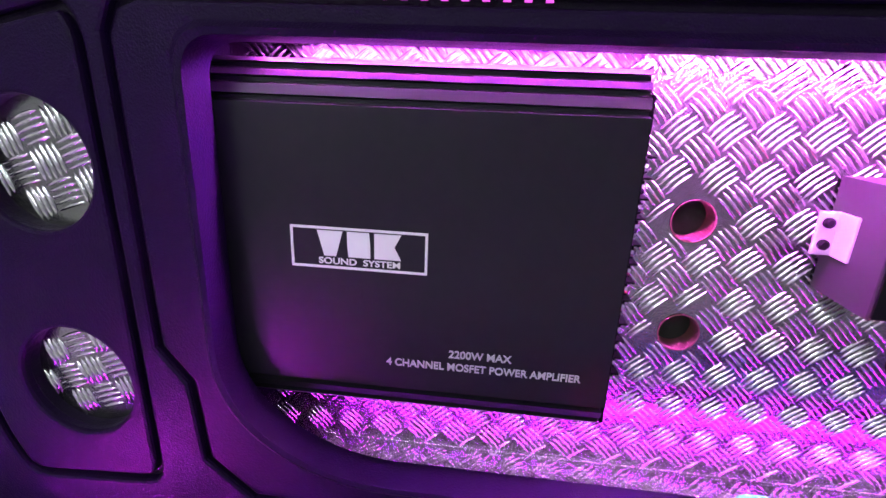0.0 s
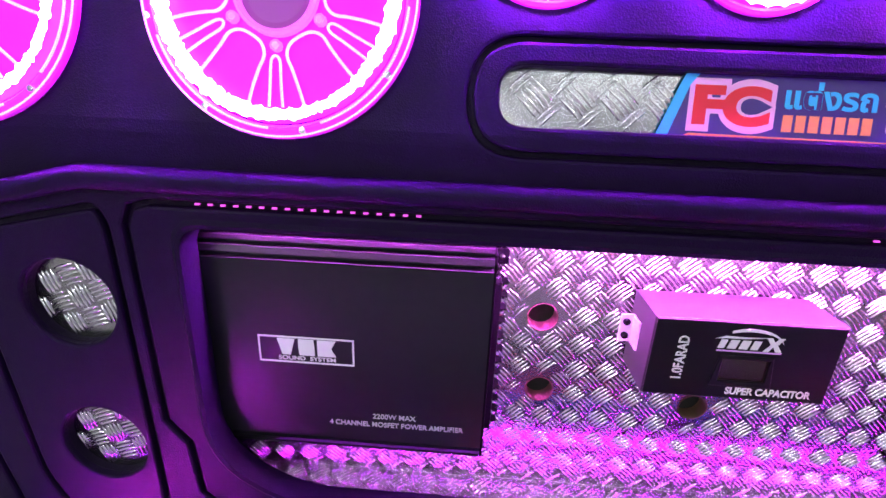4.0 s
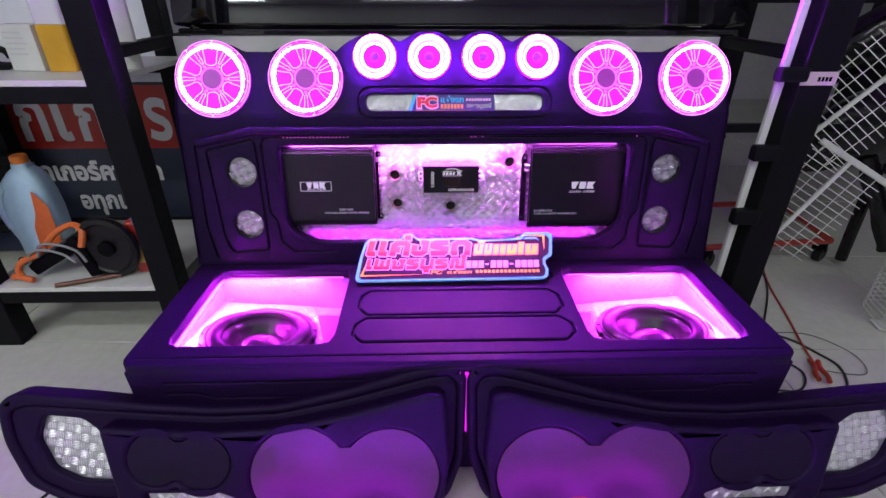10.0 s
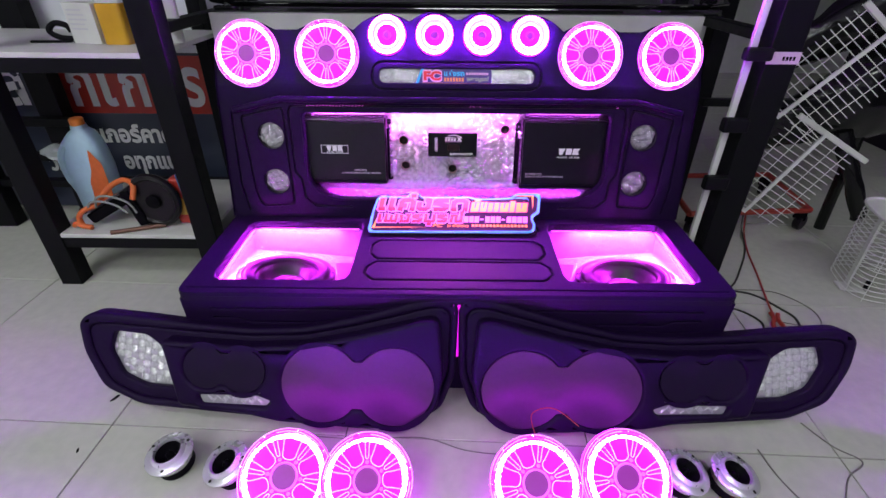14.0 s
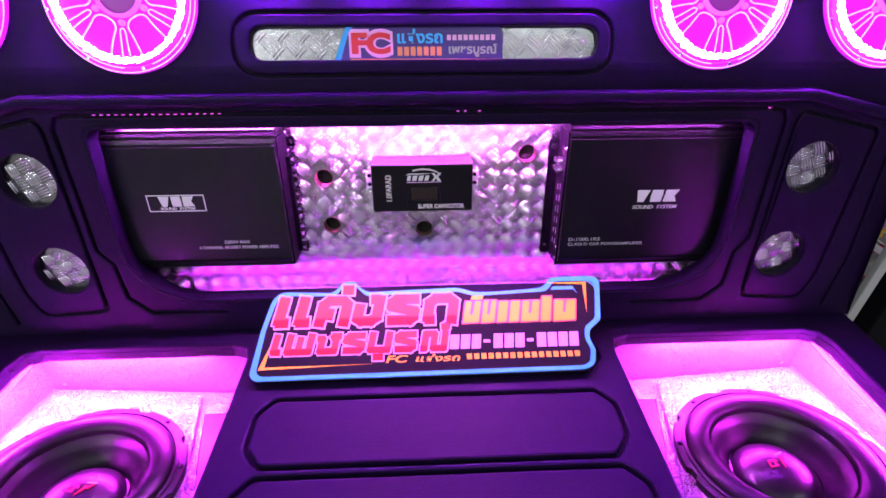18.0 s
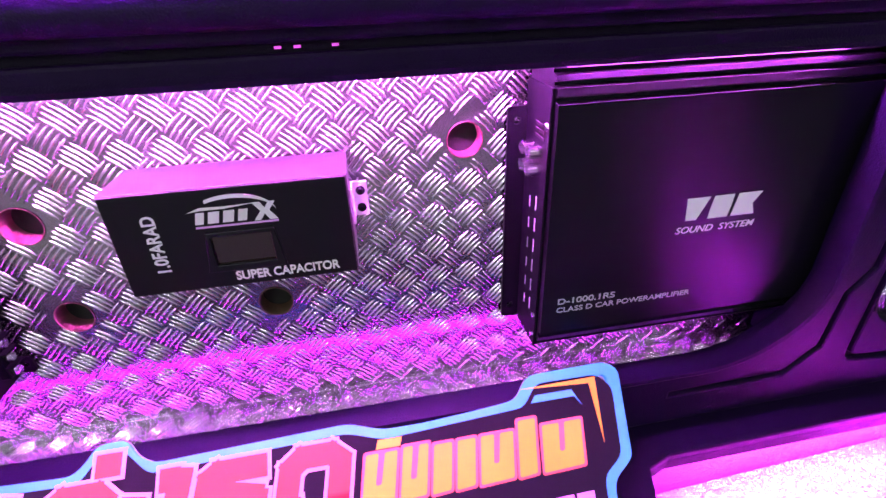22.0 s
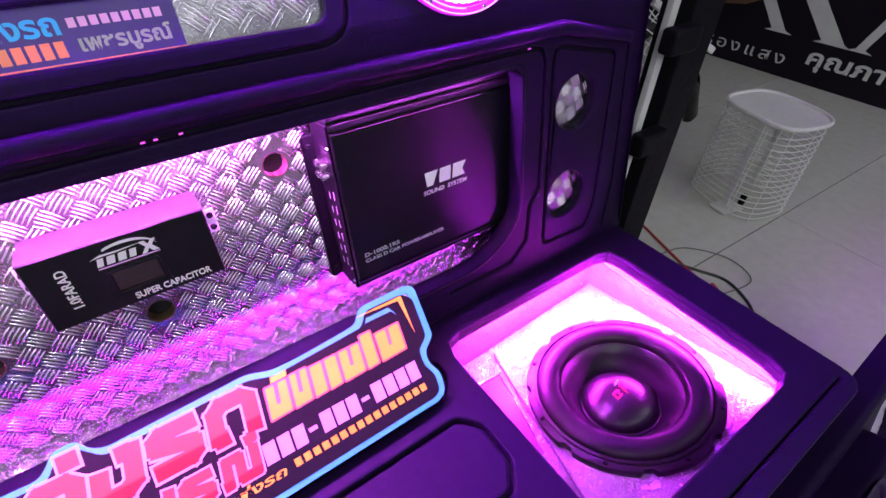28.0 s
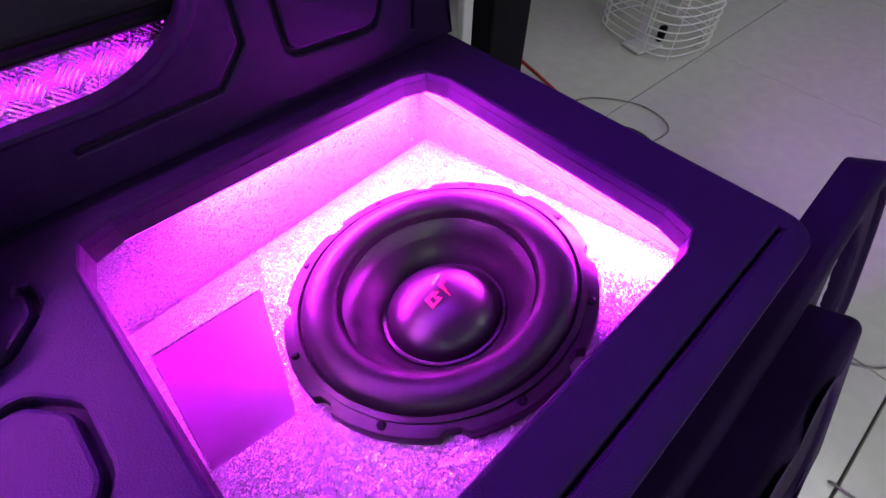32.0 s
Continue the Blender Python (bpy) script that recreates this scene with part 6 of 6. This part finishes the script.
def wrapped(points, radii, n=14, seed=1):
    bm = bmesh.new()
    rows = []
    pts = smooth_path(points, 6)
    rs = np.interp(np.linspace(0, len(radii) - 1, len(pts)), range(len(radii)), radii)
    for k, (p, r) in enumerate(zip(pts, rs)):
        d = (pts[min(k + 1, len(pts) - 1)] - pts[max(k - 1, 0)]).normalized()
        s = d.cross(Vector((0, 1, 0.1))).normalized()
        u = s.cross(d)
        rows.append([bm.verts.new(p + (float(r) * (1 + 0.22 * noise.noise(Vector((k * 0.5, j * 1.3, seed))))) * (math.cos(2 * math.pi * j / n) * s + 0.6 * math.sin(2 * math.pi * j / n) * u)) for j in range(n)])
    for a, b in zip(rows, rows[1:]):
        for j in range(n):
            bm.faces.new((a[j - 1], a[j], b[j], b[j - 1]))
    bm.faces.new(rows[0]), bm.faces.new(rows[-1])
    bmesh.ops.recalc_face_normals(bm, faces=bm.faces[:])
    return bm
part("main_roll", wrapped([(1.12, 1.00, 0.42), (1.35, 0.99, 0.53), (1.60, 1.03, 0.60), (1.95, 1.09, 0.68)], [0.06, 0.13, 0.185, 0.19], 16, 3), FILM_BLACK, wrap, "", None, True)
part("upper_roll", wrapped([(1.10, 1.02, 0.66), (1.32, 1.02, 0.80), (1.62, 1.06, 0.92), (1.95, 1.10, 1.02)], [0.04, 0.09, 0.13, 0.14], 16, 8), FILM_BLACK, wrap, "", None, True)
part("leg", wrapped([(1.375, 0.94, 0.45), (1.400, 0.92, 0.38), (1.47, 0.90, 0.26), (1.545, 0.90, 0.13)], [0.030, 0.030, 0.030, 0.027], 12, 5), FILM_BLACK, wrap, "narrow wrapped end hanging down", None, True)
part("strut", tube([(1.52, 1.02, 0.02), (1.5, 1.02, 0.52)], 0.02, 10), FILM_BLACK, wrap)

tro = thing("trolley", "low red steel trolley frame on black castors", "trolley", pose(0, 0, 0))
part("frame_rail", tube([(0.95, 0.985, 0.095), (1.46, 1.03, 0.095)], 0.012, 8), RED_STEEL, tro)
part("frame_rail", tube([(1.46, 1.03, 0.095), (1.50, 1.40, 0.095)], 0.012, 8), RED_STEEL, tro)
part("frame_rail", tube([(0.95, 0.985, 0.095), (0.99, 1.37, 0.095)], 0.012, 8), RED_STEEL, tro)
part("frame_rail", tube([(0.99, 1.37, 0.095), (1.50, 1.40, 0.095)], 0.012, 8), RED_STEEL, tro)
for x, y in ((1.44, 1.045), (0.97, 1.0), (1.48, 1.38), (1.0, 1.36)):
    ca = part("caster", box(-0.016, 0.016, -0.02, 0.02, 0.045, 0.084, 0.004), AMP_DARK, tro, "black swivel castor", pose(x, y, 0))
    part("wheel", lathe([(0.0, -0.014), (0.030, -0.014), (0.034, -0.010), (0.034, 0.010), (0.030, 0.014), (0.0, 0.014)], 24), RUBBER, ca, "", pose(0.01, 0, 0.034, 90, 0, 30), True)
ytag = part("yellow_block", box(1.045, 1.075, 0.90, 0.93, 0.20, 0.225, 0.003), material("yellow_tape", (0.65, 0.42, 0.04), 0.5, 0, 0.1), rack, "strip of yellow tape")
mt = part("masking_tape", box(0.803, 0.888, 0.5985, 0.5998, 0.735, 0.765), material("masking_tape", (0.55, 0.45, 0.50), 0.6, 0, 0.15), rack, "strip of masking tape with pen marks")
for k in range(4):
    part("pen_mark", box(0.842 + 0.009 * k, 0.848 + 0.009 * k, 0.5975, 0.5984, 0.744, 0.754), AMP_DARK, mt)

# wire basket stool
bs = thing("wire_basket", "white wire basket standing upside down on the floor", "basket", pose(1.444, 0.636, 0, 0, 0, -15) @ Matrix.Diagonal((0.80, 0.82, 1, 1)))
def ring(rx, ry, z, dx=0.0, n=44, pw=0.62):
    return [Vector((dx + rx * math.copysign(abs(math.cos(a)) ** pw, math.cos(a)), ry * math.copysign(abs(math.sin(a)) ** pw, math.sin(a)), z)) for a in [2 * math.pi * (k + 0.5) / n for k in range(n)]]
part("top_tray", plate([[(p.x, p.y) for p in ring(0.118, 0.138, 0)]], 0.272, 0.280, 0.003), WIRE_WHITE, bs, "frosted white tray")
part("top_rim", tube(ring(0.120, 0.140, 0.280), 0.006, 8, True), WIRE_WHITE, bs, "", None, True)
for k in range(15):
    z = 0.012 + 0.0172 * k
    part("hoop", tube(ring(0.122 - 0.004 * k / 15, 0.142 - 0.004 * k / 15, z), 0.0017, 5, True), WIRE_WHITE, bs)
for a in (0.3, 1.0, 1.9, 2.6, 3.5, 4.2, 5.0, 5.8):
    p, q = ring(0.119, 0.139, 0.0)[int(a / 6.283 * 44)], ring(0.116, 0.136, 0.272)[int(a / 6.283 * 44)]
    part("upright_wire", tube([p, q], 0.0014, 5), WIRE_WHITE, bs)
part("strut", box(-0.110, -0.104, -0.055, -0.030, 0.02, 0.274, 0.001), SHELF_WHITE, bs, "flat white strut")
part("strut", box(0.104, 0.110, 0.02, 0.04, 0.02, 0.274, 0.001), SHELF_WHITE, bs, "flat white strut")
part("foot_plate", box(-0.135, -0.04, -0.075, -0.01, 0.004, 0.010, 0.002), SHELF_WHITE, bs, "flat white foot plate")
part("black_clip", box(-0.045, -0.025, -0.06, -0.045, 0.010, 0.045, 0.003), AMP_DARK, bs, "small black clip")

# standing sign board
sb = thing("sign_board", "black sign board with white lettering standing on the floor", "sign board", pose(2.57, 1.03, 0.0, 90, 0, -90) @ pose(0, 0, 0, -4, 0, 0))
part("board", plate([[(-1.6, 0.0), (1.7, 0.0), (1.7, 1.6), (-1.6, 1.6)]], -0.03, 0.0, 0.003), SIGN_BLACK, sb, "black board")
part("text_line", letters("ฟิล์มกรองแสง", 0.050, 0.0, 0.001, width=0.72, spacing=1.3), SHELF_WHITE, sb, "thin white lettering", pose(-0.40, 0.078, 0.001))
part("text_line", letters("คุณภาพ", 0.060, 0.0, 0.001, bold=0.025, width=0.38), SHELF_WHITE, sb, "bold white lettering", pose(0.235, 0.095, 0.001))
for x0, x1, x2, x3 in ((-0.15, -0.09, -0.42, -0.48), (0.06, 0.15, -0.22, -0.31), (0.19, 0.225, 0.36, 0.325), (0.44, 0.53, 0.36, 0.27)):
    part("logo_bar", plate([[(x0, 0.182), (x1, 0.182), (x2, 0.56), (x3, 0.56)]], 0.0, 0.002), SHELF_WHITE, sb, "large white slanting bar")
    part("logo_foot", plate([[(x0 - 0.03, 0.172), (x1 + 0.03, 0.172), (x1, 0.183), (x0, 0.183)]], 0.0, 0.002), SHELF_WHITE, sb)
part("logo_flash", plate([[(-0.62, 0.20), (-0.30, 0.25), (0.10, 0.46), (0.05, 0.49), (-0.33, 0.30)]], 0.002, 0.003), material("brown_print", (0.13, 0.07, 0.03), 0.4, 0, 0.1), sb, "brown swoosh")

# ---- cables ----
def cable(points, r, mat, label, m=None):
    return tagged(part("cable", tube(smooth_path(points, 8), r, 6), mat, None, "", None, True), label, "cable", "loose cables")


CABLE_BLACK = material("black_cable", (0.02, 0.02, 0.02), 0.45, 0, 0.1)
CABLE_RED = material("red_cable", (0.32, 0.03, 0.03), 0.45, 0, 0.1)
CABLE_GREY = material("grey_cable", (0.16, 0.15, 0.14), 0.5, 0, 0.1)
cable([(1.20, 1.03, 0.10), (1.20, 1.00, 0.02), (1.147, 0.869, 0.004), (1.09, 0.69, 0.004), (1.038, 0.538, 0.005), (1.012, 0.46, 0.010)], 0.0032, CABLE_RED, "red power cable on the floor beside the box")
cable([(1.19, 1.03, 0.10), (1.19, 1.00, 0.02), (1.140, 0.869, 0.004), (1.05, 0.731, 0.004), (0.96, 0.62, 0.004), (0.84, 0.55, 0.004), (0.70, 0.50, 0.03)], 0.003, CABLE_BLACK, "black power cable on the floor beside the box")
cable([(0.70, 0.56, 0.03), (0.86, 0.60, 0.004), (1.0, 0.582, 0.004), (1.06, 0.50, 0.004), (1.077, 0.441, 0.004), (1.03, 0.36, 0.004), (0.92, 0.31, 0.004), (0.74, 0.30, 0.004)], 0.0035, CABLE_BLACK, "black cable loop on the floor beside the box")
cable([(0.70, 0.42, 0.03), (0.80, 0.46, 0.004), (0.90, 0.50, 0.004), (0.96, 0.43, 0.004), (0.90, 0.36, 0.004), (0.78, 0.38, 0.004)], 0.003, CABLE_BLACK, "small black cable loop on the floor")
cable([(0.92, 0.60, 0.004), (1.04, 0.60, 0.004), (1.112, 0.575, 0.004), (1.16, 0.49, 0.004), (1.125, 0.415, 0.004), (1.0, 0.44, 0.004)], 0.0016, CABLE_GREY, "thin grey wire on the floor")
cable([(-0.34, -0.03, 0.05), (-0.30, 0.0, 0.003), (-0.22, -0.005, 0.003), (-0.08, 0.002, 0.003), (0.02, -0.03, 0.003), (0.10, -0.04, 0.003), (0.17, -0.06, 0.03)], 0.0013, CABLE_GREY, "thin grey speaker wire on the floor")
cable([(0.84, 0.05, 0.01), (0.88, -0.01, 0.003), (0.92, -0.05, 0.003), (0.86, -0.09, 0.003), (0.80, -0.16, 0.003), (0.74, -0.20, 0.003)], 0.0016, CABLE_GREY, "thin grey speaker wire on the floor")
cable([(0.70, -0.02, 0.003), (0.71, -0.10, 0.003), (0.75, -0.20, 0.003), (0.80, -0.30, 0.003)], 0.0016, CABLE_GREY, "thin grey speaker wire on the floor")
cable([(0.18, -0.05, 0.06), (0.17, 0.0, 0.09), (0.22, 0.01, 0.10), (0.27, -0.03, 0.09)], 0.0012, CABLE_RED, "thin red speaker wire")
cl2 = thing("crocodile_clip", "red crocodile clip at the end of a cable", "clip", pose(1.004, 0.435, 0.014, 0, 0, -110))
for s in (-1, 1):
    part("jaw", tube(smooth_path([(-0.03, 0.010 * s, 0), (0.0, 0.006 * s, 0), (0.03, 0.014 * s, 0), (0.055, 0.012 * s, 0)], 4), 0.0065, 8), RED_STEEL, cl2, "", None, True)

def flake(m, s, seed):
    rnd = random.Random(seed)
    out = [(s * (1 + 0.5 * rnd.uniform(-1, 1)) * math.cos(a), 0.4 * s * (1 + 0.5 * rnd.uniform(-1, 1)) * math.sin(a)) for a in np.linspace(0, 5.7, 10)]
    return tagged(part("paint_flake", plate([out], 0.0, 0.0025, 0.0008, 1), RACK_BLACK, None, "", m), "small dark flake of dirt on the tiles", "debris", "dirt flakes")


flake(pose(-1.321, 0.659, 0.0, 0, 0, 20), 0.016, 3)
flake(pose(-0.869, 0.112, 0.0, 0, 0, 60), 0.010, 5)
flake(pose(-0.867, -0.040, 0.0, 0, 0, 110), 0.007, 8)

# ---- floor tiles ----
STEP = 0.57
tile = None
bmT = plate([[(0.0015, 0.0015), (STEP - 0.0015, 0.0015), (STEP - 0.0015, STEP - 0.0015), (0.0015, STEP - 0.0015)]], -0.006, 0.0, 0.0008, 1)
nt = TILE.node_tree
info = nt.nodes.new("ShaderNodeObjectInfo")
for i in range(-6, 10):
    for j in range(-6, 8):
        mm = pose(-0.83, 0.032, 0, 0, 0, -2.3) @ pose(STEP * i, STEP * j, 0)
        if tile is None:
            tile = part("tile", bmT, TILE, floor, "", mm)
        else:
            share("tile", tile, mm, floor)
